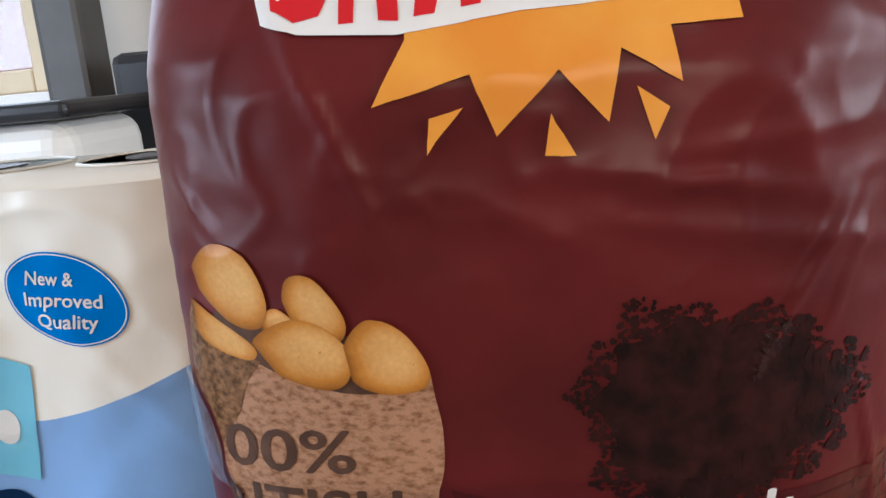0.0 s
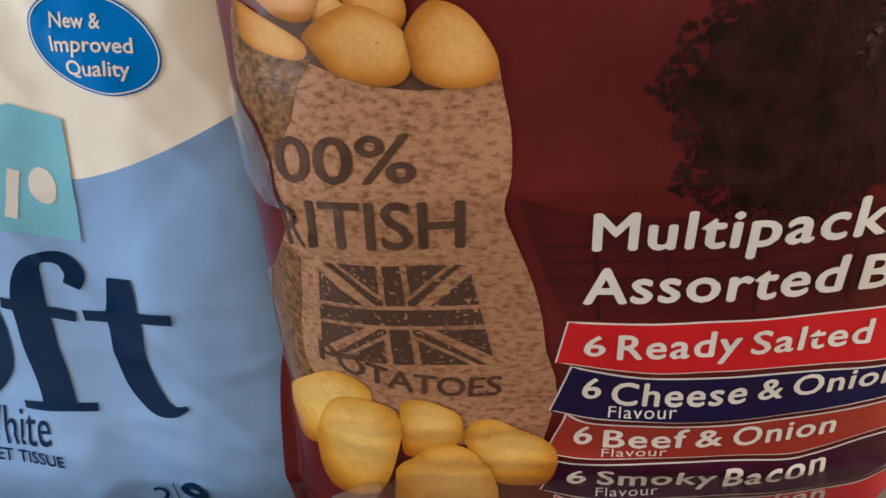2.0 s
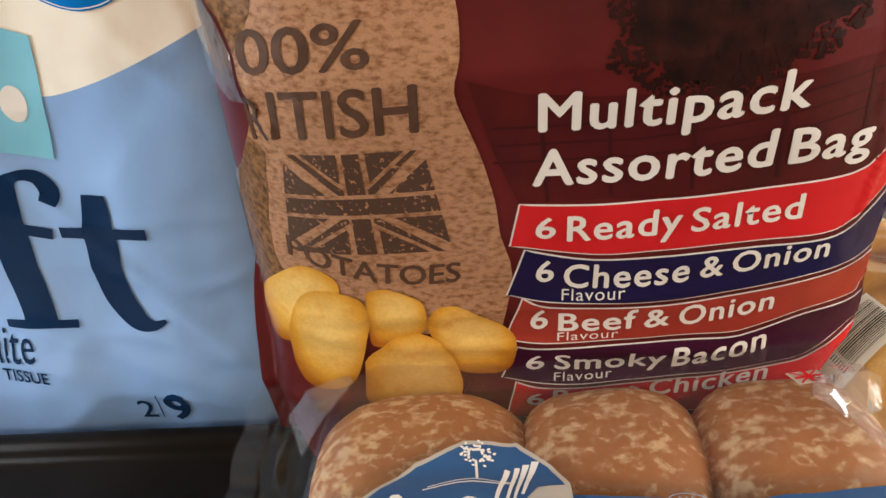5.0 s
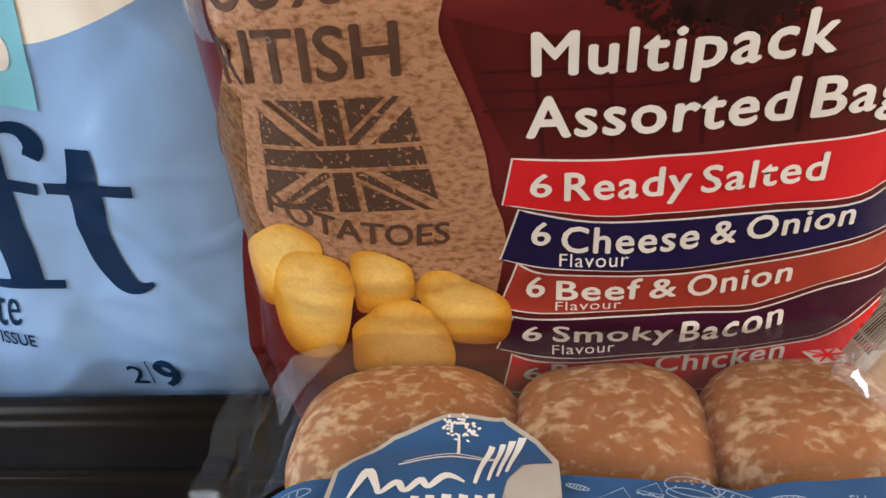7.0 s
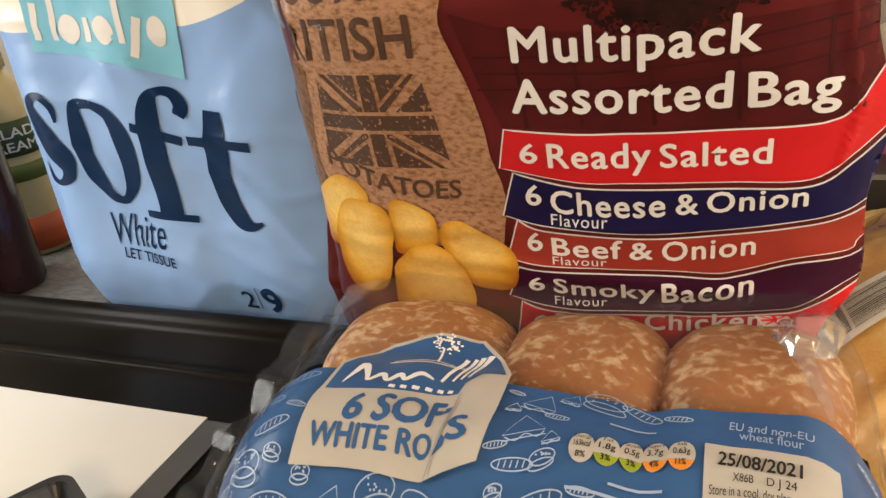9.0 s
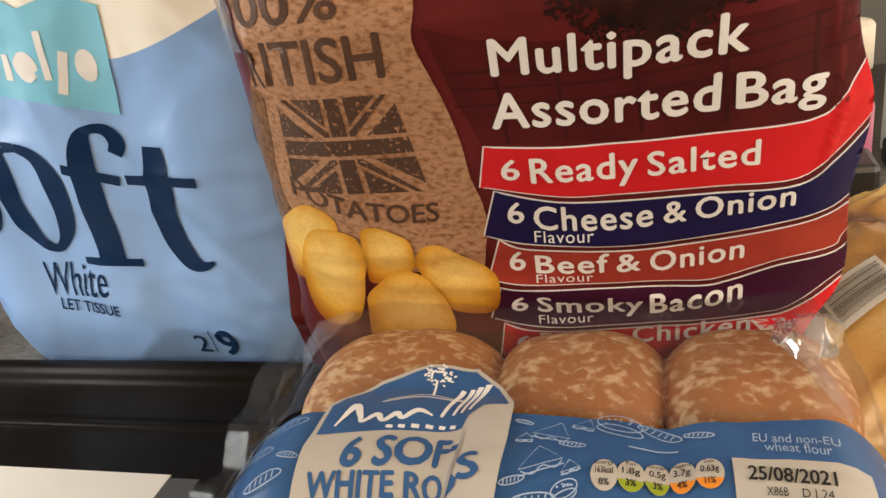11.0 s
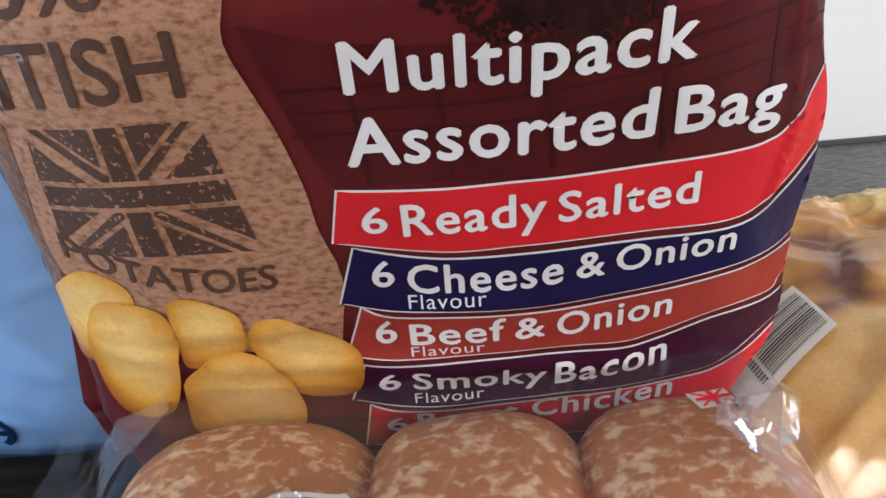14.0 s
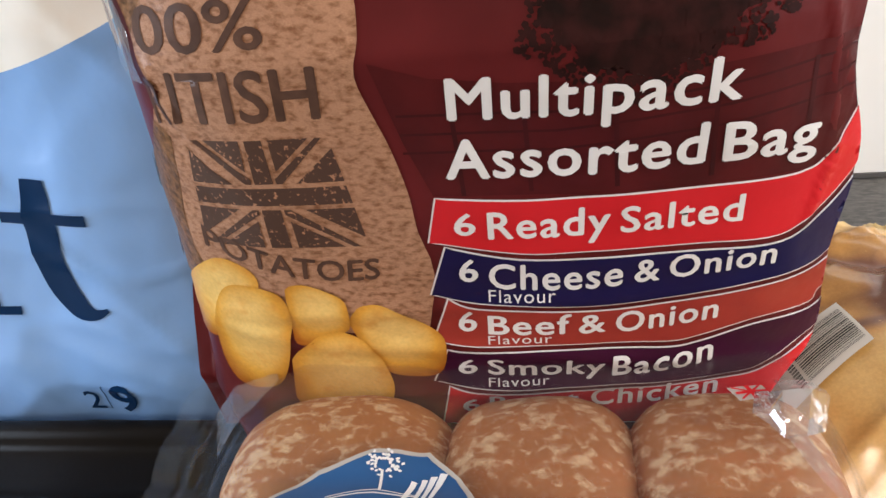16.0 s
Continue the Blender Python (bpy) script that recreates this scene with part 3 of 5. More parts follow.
# lower potatoes
for k, edge in enumerate((
        ((-0.1970, 0.1200), (-0.1880, 0.1430), (-0.1623, 0.1628), (-0.1450, 0.1615), (-0.1370, 0.1500), (-0.1500, 0.1250), (-0.1770, 0.1040), (-0.1935, 0.1050)),
        ((-0.0920, 0.1234), (-0.0870, 0.1340), (-0.0800, 0.1378), (-0.0693, 0.1354), (-0.0462, 0.1162), (-0.0440, 0.0980), (-0.0521, 0.0822), (-0.0766, 0.0845), (-0.0873, 0.1055)),
        ((-0.1223, 0.1474), (-0.1119, 0.1513), (-0.0990, 0.1465), (-0.0911, 0.1393), (-0.0930, 0.1208), (-0.1074, 0.1130), (-0.1245, 0.1100), (-0.1240, 0.1343)),
        ((-0.1790, 0.1070), (-0.1680, 0.1345), (-0.1540, 0.1470), (-0.1290, 0.1450), (-0.1235, 0.1330), (-0.1262, 0.1180), (-0.1420, 0.0780), (-0.1620, 0.0675), (-0.1755, 0.0720), (-0.1800, 0.0890)),
        ((-0.1328, 0.0943), (-0.1113, 0.1149), (-0.0966, 0.1182), (-0.0833, 0.1058), (-0.0770, 0.0778), (-0.0820, 0.0580), (-0.0960, 0.0470), (-0.1180, 0.0480), (-0.1380, 0.0640)))):
    photo_shape("printed_potato", on_bag, 0.0009 + 0.0002 * k, edge, POTATO_YELLOW, crisps, "printed yellow potato", (0.05, 0.25))
bag_print("printed_crisp", poly(oval(-0.07, 0.020, 0.05, 0.018, -5, wobble=0.03, seed=40)), CRISP, 0.0008, label="printed dark golden crisp")

# tree, hills and fence behind the lettering
rng = random.Random(5)
leaves = []
for k in range(2300):
    a, r = rng.uniform(0, 2 * math.pi), math.sqrt(rng.random())
    lump = 1 + 0.09 * math.sin(3 * a + 1) + 0.07 * math.sin(7 * a) + 0.05 * math.sin(15 * a + 2)
    cx, cy = 0.060 + 0.061 * r * lump * math.cos(a), 0.299 + 0.049 * r * lump * math.sin(a)
    s = rng.uniform(0.0010, 0.0026) * (1.35 - 0.6 * r)
    if cx < 0.15:
        leaves.append(oval(cx, cy, s, s * rng.uniform(0.5, 0.9), rng.uniform(0, 180), n=5))
leaves += [[(0.051, 0.252), (0.064, 0.252), (0.060, 0.29), (0.055, 0.29)]]
bag_print("tree_mass", poly([(0.060 + 0.050 * (1 + 0.09 * math.sin(3 * a + 1) + 0.10 * math.sin(9 * a)) * math.cos(a), 0.299 + 0.040 * (1 + 0.09 * math.sin(3 * a + 1) + 0.10 * math.sin(11 * a)) * math.sin(a)) for a in (2 * math.pi * k / 60 for k in range(60))]), LEAF_INK, 0.0004, label="dark printed tree crown")
tagged(part("printed_tree", lay(polys(leaves), on_bag, 0.0006), LEAF_INK, crisps, "dark printed leaves of the tree"), kind="stuff")
bag_print("printed_hill", polys([[(-0.054, 0.268), (-0.03, 0.260), (0.0, 0.256), (0.05, 0.254), (0.10, 0.258), (0.155, 0.262), (0.155, 0.20), (0.04, 0.20), (-0.036, 0.203), (-0.045, 0.23)]]), HILL_INK, 0.0003, label="dark printed hillside")
fence = [stroke([(-0.046, 0.226 + dz), (0.02, 0.224 + dz), (0.09, 0.230 + dz), (0.15, 0.238 + dz)], 0.0012) for dz in (0.0, 0.009, 0.018)]
fence += [stroke([(x, 0.203 + 0.02 * x), (x - 0.001, 0.25 + 0.03 * x)], 0.002) for x in (-0.022, 0.008, 0.045, 0.085, 0.125)]
for rail in fence:
    bag_print("fence_bar", rail, FENCE_INK, 0.0005)

# orange burst and the masthead as plain shapes
burst = bag_print("printed_burst", poly([(-0.056, 0.490), (-0.056, 0.458), (-0.032, 0.443), (0.002, 0.442), (0.026, 0.448), (0.045, 0.455), (0.068, 0.485)]), ORANGE, 0.0013, label="printed orange starburst")
for spike in (((-0.056, 0.458), (-0.071, 0.434), (-0.032, 0.443)), ((-0.032, 0.443), (-0.023, 0.419), (0.002, 0.442)), ((0.002, 0.442), (0.020, 0.421), (0.026, 0.448)), ((0.026, 0.448), (0.048, 0.434), (0.045, 0.455)), ((0.045, 0.455), (0.072, 0.455), (0.068, 0.485)), ((-0.049, 0.428), (-0.035, 0.431), (-0.051, 0.414)), ((-0.002, 0.426), (0.007, 0.409), (-0.005, 0.410)), ((0.031, 0.434), (0.043, 0.425), (0.037, 0.413))):
    bag_print("spike", poly(spike), ORANGE, 0.0013, burst)
mast = bag_print("masthead", poly([(-0.120, 0.50), (-0.117, 0.479), (-0.115, 0.469), (-0.100, 0.4635), (-0.059, 0.460), (-0.030, 0.463), (-0.011, 0.465), (0.047, 0.466), (0.10, 0.475), (0.10, 0.50)]), WHITE_INK, 0.0018, label="white masthead outline")
for block in ([(-0.112, 0.498), (-0.110, 0.474), (-0.101, 0.468), (-0.090, 0.470), (-0.086, 0.478), (-0.088, 0.498)], [(-0.082, 0.466), (-0.076, 0.466), (-0.074, 0.50), (-0.081, 0.50)], [(-0.066, 0.466), (-0.058, 0.465), (-0.058, 0.50), (-0.068, 0.50)], [(-0.052, 0.466), (-0.044, 0.467), (-0.036, 0.50), (-0.046, 0.50)], [(-0.034, 0.468), (-0.026, 0.469), (-0.026, 0.50), (-0.033, 0.50)], [(-0.016, 0.470), (-0.006, 0.471), (-0.004, 0.50), (-0.016, 0.50)], [(0.0, 0.472), (0.08, 0.478), (0.08, 0.50), (0.0, 0.50)]):
    bag_print("masthead_block", poly(block), RED, 0.0022, mast, "red block of the masthead")

# lettering and flavour bands
def bag_words(text, bl, mid, br, tl, off, parent=None, bold=0.022):
    """One word on the bag: its base line sags or arches through mid."""
    tl = (bl[0] + 0.35 * (tl[0] - bl[0]), tl[1])
    return bag_print("lettering", words(text, bl, br, tl, bold, mid - (bl[1] + br[1]) / 2, 1.10), WHITE_INK, off, parent)


bag_words("Multipack", (-0.0240, 0.2412), 0.2403, (0.0930, 0.2415), (-0.0212, 0.2595), 0.0009, bold=0.026)
bag_words("Assorted", (-0.0282, 0.2124), 0.2114, (0.0806, 0.2128), (-0.0253, 0.2313), 0.0009, bold=0.026)
bag_words("Bag", (0.0893, 0.2120), 0.2113, (0.1301, 0.2105), (0.0893, 0.2303), 0.0009, bold=0.026)


def band(top, bottom, material, label):
    edge = spline(top, 5) + spline(bottom, 5)
    rim = bag_print("flavour_band", poly(edge), WHITE_INK, 0.0006, label=label)
    pts = [Vector(p) for p in edge]
    area = sum(pts[i - 1].x * pts[i].y - pts[i].x * pts[i - 1].y for i in range(len(pts)))
    s, inner = (1 if area > 0 else -1), []
    for i, p in enumerate(pts):
        d = (pts[(i + 1) % len(pts)] - pts[i - 1]).normalized()
        inner.append(tuple(p + s * Vector((-d.y, d.x)) * 0.0009))
    bag_print("band_colour", poly(inner), material, 0.0009, rim)
    return rim


b1 = band([(-0.0358, 0.2023), (0.0041, 0.1990), (0.0365, 0.1997), (0.0776, 0.2000), (0.1141, 0.1989), (0.1270, 0.1996), (0.1360, 0.2040), (0.1480, 0.2230), (0.158, 0.240)], [(0.163, 0.197), (0.1484, 0.1848), (0.1371, 0.1758), (0.1204, 0.1662), (0.0835, 0.1676), (0.0347, 0.1678), (0.0006, 0.1675), (-0.0424, 0.1771)], RED, "red flavour band with a white rim")
b2 = band([(-0.0350, 0.1743), (0.0, 0.1648), (0.044, 0.1645), (0.0835, 0.1643), (0.1215, 0.1630), (0.1385, 0.1727), (0.163, 0.193)], [(0.163, 0.155), (0.1512, 0.1493), (0.1375, 0.1428), (0.1125, 0.1401), (0.0841, 0.1374), (0.0544, 0.1341), (0.0232, 0.1329), (-0.0232, 0.1359), (-0.0465, 0.1431)], NAVY, "navy blue flavour band with a white rim")
b3 = band([(-0.038, 0.1405), (-0.0232, 0.1330), (0.0232, 0.1300), (0.0544, 0.1312), (0.085, 0.1345), (0.1125, 0.1372), (0.1375, 0.1398), (0.162, 0.150)], [(0.162, 0.132), (0.1486, 0.1215), (0.1434, 0.1145), (0.1141, 0.1136), (0.0876, 0.1068), (0.0755, 0.1044), (0.0536, 0.1055), (0.0211, 0.1053), (-0.0277, 0.1042), (-0.0502, 0.1090)], BRICK, "brick red flavour band with a white rim")
b4 = band([(-0.043, 0.1035), (-0.0277, 0.1012), (0.0211, 0.1023), (0.0536, 0.1024), (0.0755, 0.1012), (0.0880, 0.1036), (0.1145, 0.1105), (0.145, 0.1113), (0.159, 0.122)], [(0.160, 0.100), (0.1456, 0.0923), (0.1282, 0.0820), (0.1164, 0.0760), (0.1009, 0.0751), (0.0529, 0.0736), (0.0007, 0.0695), (-0.0306, 0.0704), (-0.0542, 0.0765)], PLUM, "dark plum flavour band with a white rim")
b5 = band([(-0.046, 0.0727), (-0.030, 0.0675), (0.0007, 0.0665), (0.0529, 0.0706), (0.1009, 0.0720), (0.1175, 0.0731), (0.1295, 0.0790), (0.147, 0.0893), (0.159, 0.097)], [(0.156, 0.060), (0.11, 0.044), (0.05, 0.038), (0.0, 0.036), (-0.054, 0.040)], RED, "red flavour band with a white rim")
for rim, text, bl, mid, br, tl in (
        (b1, "6", (-0.0285, 0.1814), 0.1814, (-0.0193, 0.1815), (-0.0268, 0.1935)), (b1, "Ready", (-0.0132, 0.1785), 0.1782, (0.0415, 0.1797), (-0.0112, 0.1935)), (b1, "Salted", (0.0469, 0.1789), 0.1793, (0.1005, 0.1790), (0.0476, 0.1930)),
        (b2, "6", (-0.0298, 0.1522), 0.1523, (-0.0212, 0.1525), (-0.0275, 0.1660)), (b2, "Cheese", (-0.0157, 0.1472), 0.1450, (0.0475, 0.1469), (-0.0132, 0.1632)), (b2, "&", (0.0538, 0.1479), 0.1479, (0.0650, 0.1482), (0.0541, 0.1615)), (b2, "Onion", (0.0700, 0.1489), 0.1502, (0.1193, 0.1509), (0.0708, 0.1619)),
        (b3, "6", (-0.0345, 0.1166), 0.1170, (-0.0256, 0.1174), (-0.0318, 0.1310)), (b3, "Beef", (-0.0193, 0.1148), 0.1140, (0.0222, 0.1151), (-0.0172, 0.1282)), (b3, "&", (0.0270, 0.1145), 0.1149, (0.0396, 0.1154), (0.0277, 0.1272)), (b3, "Onion", (0.0453, 0.1143), 0.1165, (0.0947, 0.1197), (0.0465, 0.1282)),
        (b4, "6", (-0.0388, 0.0833), 0.0837, (-0.0290, 0.0843), (-0.0365, 0.0945)), (b4, "Smoky", (-0.0224, 0.0835), 0.0822, (0.0394, 0.0836), (-0.0203, 0.0962)), (b4, "Bacon", (0.0440, 0.0810), 0.0844, (0.0945, 0.0903), (0.0455, 0.0965)),
        (b5, "6", (-0.0401, 0.0515), 0.0516, (-0.0305, 0.0517), (-0.0378, 0.0620)), (b5, "Roast", (-0.0245, 0.0523), 0.0537, (0.0250, 0.0550), (-0.0222, 0.0652)), (b5, "Chicken", (0.0324, 0.0550), 0.0585, (0.0999, 0.0610), (0.0341, 0.0700))):
    bag_words(text, bl, mid, br, tl, 0.0013, rim, 0.021)
for rim, bl, mid, br, tl in ((b2, (-0.0172, 0.1378), 0.1368, (0.0159, 0.1374), (-0.0160, 0.1459)), (b3, (-0.0204, 0.1068), 0.1072, (0.0128, 0.1080), (-0.0194, 0.1132)), (b4, (-0.0234, 0.0728), 0.0732, (0.0099, 0.0742), (-0.0223, 0.0800)), (b5, (-0.0265, 0.0405), 0.0415, (0.0065, 0.0425), (-0.0255, 0.0475))):
    bag_words("Flavour", bl, mid, br, tl, 0.0013, rim, 0.0)
bag_print("lettering", words("Crisps", (0.103, 0.034), (0.126, 0.035), (0.104, 0.041)), WHITE_INK, 0.0008)


# ---- toilet tissue pack ----
TX0, TX1, TTOP = -0.556, -0.195, 0.40


def tis_y(x, z):
    c, w = (TX0 + TX1) / 2, (TX1 - TX0) / 2
    u = abs(x - c) / w
    y = 0.729 + 0.05 * min(u, 1.05) ** 9
    # the rolls inside press faint upright bulges and layers into the film
    y += 0.0016 * math.cos((x - TX0) / 0.108 * 2 * math.pi) + 0.0010 * math.cos((z - COUNTER) / 0.14 * 2 * math.pi)
    y += 0.0024 * wave(x, z, 14, 21) + 0.0009 * wave(x, z, 42, 33)
    ridge = max(0.0, 1 - 2.4 * abs(wave(x * 0.6 + 0.5 * z, z * 0.9 - 0.3 * x, 15, 61)))
    y -= 0.0022 * ridge ** 3
    low = max(0.0, 0.035 - z)
    y += 4.5 * low * low
    # diagonal drag lines in the film
    d = (z - 0.30) * 0.8 + (x + 0.45)
    y -= 0.0016 * math.exp(-((d / 0.006) ** 2)) + 0.0014 * math.exp(-(((d - 0.16) / 0.008) ** 2)) + 0.0014 * math.exp(-(((z - 0.06 + 0.5 * (x + 0.35)) / 0.007) ** 2))
    return y


def on_tissue(x, z, off):
    e = 0.001
    n = Vector((-(tis_y(x + e, z) - tis_y(x - e, z)) / (2 * e), 1.0, -(tis_y(x, z + e) - tis_y(x, z - e)) / (2 * e))).normalized()
    return Vector((x, tis_y(x, z), z)) - n * off


tissue = thing("toilet_tissue_pack", "blue and cream plastic wrapped pack of toilet rolls standing upright", "toilet tissue")
TB = -0.0285


def wave_line(x):
    return 0.2475 + 0.85 * max(0.0, x + 0.33) ** 1.45 + 0.02 * max(0.0, -0.35 - x)


def wrap(name, z0, z1, material):
    def fn(a, b):
        # a runs round the pack: the front, then sides and back
        lo, hi = (z0(a), z1(a)) if callable(z0) else (z0, z1(a) if callable(z1) else z1)
        z = lo + (hi - lo) * b
        return Vector((a, tis_y(a, z), z))
    return part(name, sheet(fn, TX0, TX1, 70, 0, 1, 60), material, tissue, smooth=True)


blue = wrap("blue_film", lambda a: TB, wave_line, TISSUE_BLUE)
cream = wrap("cream_film", wave_line, lambda a: TTOP - 0.004, CREAM)
body = bmesh.new()
ring = []
for k in range(48):
    t = 2 * math.pi * k / 48
    ring.append(((TX0 + TX1) / 2 + (TX1 - TX0) / 2 * math.copysign(abs(math.cos(t)) ** 0.35, math.cos(t)), 0.805 + 0.068 * math.copysign(abs(math.sin(t)) ** 0.35, math.sin(t))))
levels = [[body.verts.new(((TX0 + TX1) / 2 + (x - (TX0 + TX1) / 2) * (1 - 4.0 * max(0.0, 0.030 - z) ** 1.4), 0.805 + (y - 0.805) * (1 - 66 * max(0.0, 0.035 - z) ** 2) + 0.002, z)) for x, y in ring] for z in (TB, -0.015, -0.005, 0.005, 0.015, 0.028, 0.045, 0.10, 0.25, TTOP - 0.03, TTOP - 0.008)]
levels.append([body.verts.new((((TX0 + TX1) / 2) + (x - (TX0 + TX1) / 2) * 0.94, 0.805 + (y - 0.805) * 0.86, TTOP + 0.004)) for x, y in ring])
for a, b in zip(levels, levels[1:]):
    for k in range(48):
        body.faces.new((a[k], a[(k + 1) % 48], b[(k + 1) % 48], b[k]))
body.faces.new(levels[0][::-1])
body.faces.new(levels[-1])
part("wrap_body", body, CREAM, tissue, "cream film over the sides and top", smooth=True)
skirt = bmesh.new()
lower = [[skirt.verts.new(((TX0 + TX1) / 2 + (x - (TX0 + TX1) / 2) * (1.004 - 4.0 * max(0.0, 0.030 - z) ** 1.4), 0.805 + (y - 0.805) * (1.004 - 66 * max(0.0, 0.035 - z) ** 2) + 0.0018, z)) for x, y in ring] for z in (TB, -0.015, -0.005, 0.005, 0.015, 0.028, 0.045, 0.10, 0.25)]
for a, b in zip(lower, lower[1:]):
    for k in range(48):
        skirt.faces.new((a[k], a[(k + 1) % 48], b[(k + 1) % 48], b[k]))
part("blue_skirt", skirt, TISSUE_BLUE, tissue, "blue film round the lower sides", smooth=True)


for k in range(3):
    cx = TX0 + 0.062 + 0.118 * k
    bm = bmesh.new()
    bmesh.ops.create_cone(bm, cap_ends=True, segments=28, radius1=0.021, radius2=0.021, depth=0.001, matrix=pose(cx, 0.805, TTOP + 0.0052))
    part("core_hole", bm, GREY_DARK, tissue, "dark cardboard core seen through the top film")
    part("roll_edge", lathe([(0.050, TTOP + 0.0045), (0.051, TTOP + 0.0062), (0.053, TTOP + 0.0045)], 36, pose(cx, 0.805, 0)), CREAM, tissue, smooth=True)


def tis_print(name, bm, material, off=0.0006, parent=None, label=""):
    return part(name, drape(bm, on_tissue, off, 0.008), material, parent or tissue, label, smooth=True)


badge = tis_print("badge", poly(oval(-0.2965, 0.328, 0.040, 0.0285, -24, n=40)), SKY_BADGE, 0.0012, label="blue oval badge with white lettering")
tis_print("badge_rim", stroke(oval(-0.2965, 0.328, 0.0385, 0.027, -24, n=40), 0.0008, True), WHITE_INK, 0.0015, badge)
for text, bl, br, tl in (("New &", (-0.320, 0.339), (-0.290, 0.336), (-0.3187, 0.3475)), ("Improved", (-0.323, 0.326), (-0.274, 0.321), (-0.3217, 0.3345)), ("Quality", (-0.317, 0.312), (-0.279, 0.308), (-0.3157, 0.3205))):
    tis_print("lettering", words(text, bl, br, tl, 0.02), WHITE_INK, 0.0016, badge)
crest = tis_print("crest", poly([(-0.489, 0.234), (-0.44, 0.229), (-0.39, 0.219), (-0.340, 0.2055), (-0.329, 0.286), (-0.36, 0.298), (-0.395, 0.291), (-0.43, 0.313), (-0.484, 0.305)]), CREST, 0.0012, label="pale blue crest with a plain white nameplate")
tis_print("crest_line", stroke([(-0.478, 0.240), (-0.43, 0.235), (-0.39, 0.226), (-0.346, 0.214)], 0.0009), CREST, 0.0015, crest)
nameplate = [stroke([(-0.4790, 0.2435), (-0.4745, 0.2740)], 0.0070), stroke([(-0.4600, 0.2425), (-0.4560, 0.2780)], 0.0062), poly(oval(-0.4420, 0.2510, 0.0115, 0.0120, 0, 24)), stroke([(-0.4235, 0.2400), (-0.4215, 0.2600)], 0.0066), poly(oval(-0.4045, 0.2490, 0.0105, 0.0115, 0, 24)),
             stroke([(-0.3880, 0.2375), (-0.3845, 0.2740)], 0.0062), stroke([(-0.3800, 0.2260), (-0.3690, 0.2570)], 0.0075), poly(oval(-0.3540, 0.2450, 0.0085, 0.0120, 0, 24))]
for piece in nameplate:
    tis_print("nameplate_shape", piece, WHITE_INK, 0.0016, crest, "plain white shape of the nameplate")
sof = [ribbon([(-0.4885, 0.172), (-0.4890, 0.187), (-0.5002, 0.1965), (-0.5135, 0.190), (-0.5140, 0.174), (-0.5037, 0.1541), (-0.4925, 0.1369), (-0.4930, 0.1228), (-0.5062, 0.1140), (-0.5190, 0.118), (-0.5233, 0.1323)], [0.003, 0.008, 0.006, 0.012, 0.022, 0.027, 0.024, 0.015, 0.006, 0.006, 0.003]),
       lifted(ribbon([(-0.4437, 0.1880), (-0.4622, 0.1865), (-0.4660, 0.166), (-0.4640, 0.130), (-0.4500, 0.1045), (-0.4340, 0.1000), (-0.4200, 0.125), (-0.4190, 0.158), (-0.4280, 0.179), (-0.4437, 0.1880)], [0.007, 0.011, 0.019, 0.020, 0.012, 0.008, 0.018, 0.021, 0.013, 0.007]), 0.00003),
       lifted(ribbon([(-0.3530, 0.1765), (-0.3495, 0.1850), (-0.3570, 0.1955), (-0.3700, 0.1975), (-0.3790, 0.190), (-0.3840, 0.172), (-0.3860, 0.150), (-0.3870, 0.1200), (-0.3860, 0.0860)], [0.012, 0.013, 0.009, 0.007, 0.016, 0.023, 0.025, 0.025, 0.024]), 0.00006),
       lifted(stroke([(-0.4040, 0.1685), (-0.3560, 0.1545)], 0.0085), 0.00009), lifted(stroke([(-0.4130, 0.0875), (-0.3600, 0.0830)], 0.0065), 0.00009),
       lifted(ribbon([(-0.3200, 0.1800), (-0.3215, 0.1640), (-0.3235, 0.1450), (-0.3250, 0.1250), (-0.3235, 0.1020), (-0.3150, 0.0850), (-0.3040, 0.0790), (-0.2930, 0.0820)], [0.017, 0.021, 0.023, 0.023, 0.022, 0.018, 0.009, 0.003]), 0.00012),
       lifted(stroke([(-0.3500, 0.1555), (-0.2895, 0.1500)], 0.0085), 0.00015)]
for letter in sof[:2] + [joined(sof[2:5]), joined(sof[5:])]:
    tis_print("letter", letter, SOFT_INK, 0.0009, label="large dark blue serif letter")
tis_print("lettering", words("White", (-0.4655, 0.0545), (-0.4010, 0.0535), (-0.4610, 0.0860)), SOFT_INK, 0.0008)
tis_print("lettering", words("LET TISSUE", (-0.4567, 0.0405), (-0.3965, 0.0343), (-0.4545, 0.0515), 0.012), SOFT_INK, 0.0008)
tis_print("lettering", words("2", (-0.340, -0.0085), (-0.328, -0.0095), (-0.338, 0.0125), 0.01), SOFT_INK, 0.0008)
tis_print("lettering", words("9", (-0.317, -0.0120), (-0.299, -0.0130), (-0.314, 0.0185), 0.03), SOFT_INK, 0.0008)
tis_print("divider_line", stroke([(-0.324, -0.010), (-0.319, 0.018)], 0.001), SOFT_INK, 0.0008)

# ---- pack of bread rolls ----
def pack_z(x, y):
    z = 0.089 - 14 * max(0.0, 0.50 - y) ** 2 - 10 * max(0.0, y - 0.615) ** 2
    z -= 30 * max(0.0, x - 0.118) ** 2 + 16 * max(0.0, -x - 0.122) ** 2
    z += 0.0022 * wave(x, y, 22, 51) + 0.0008 * wave(x, y, 60, 57)
    for gx in (-0.048, 0.052):
        z -= 0.004 * math.exp(-(((x - gx) / 0.012) ** 2))
    z -= 0.003 * math.exp(-(((y - 0.548) / 0.012) ** 2))
    return z


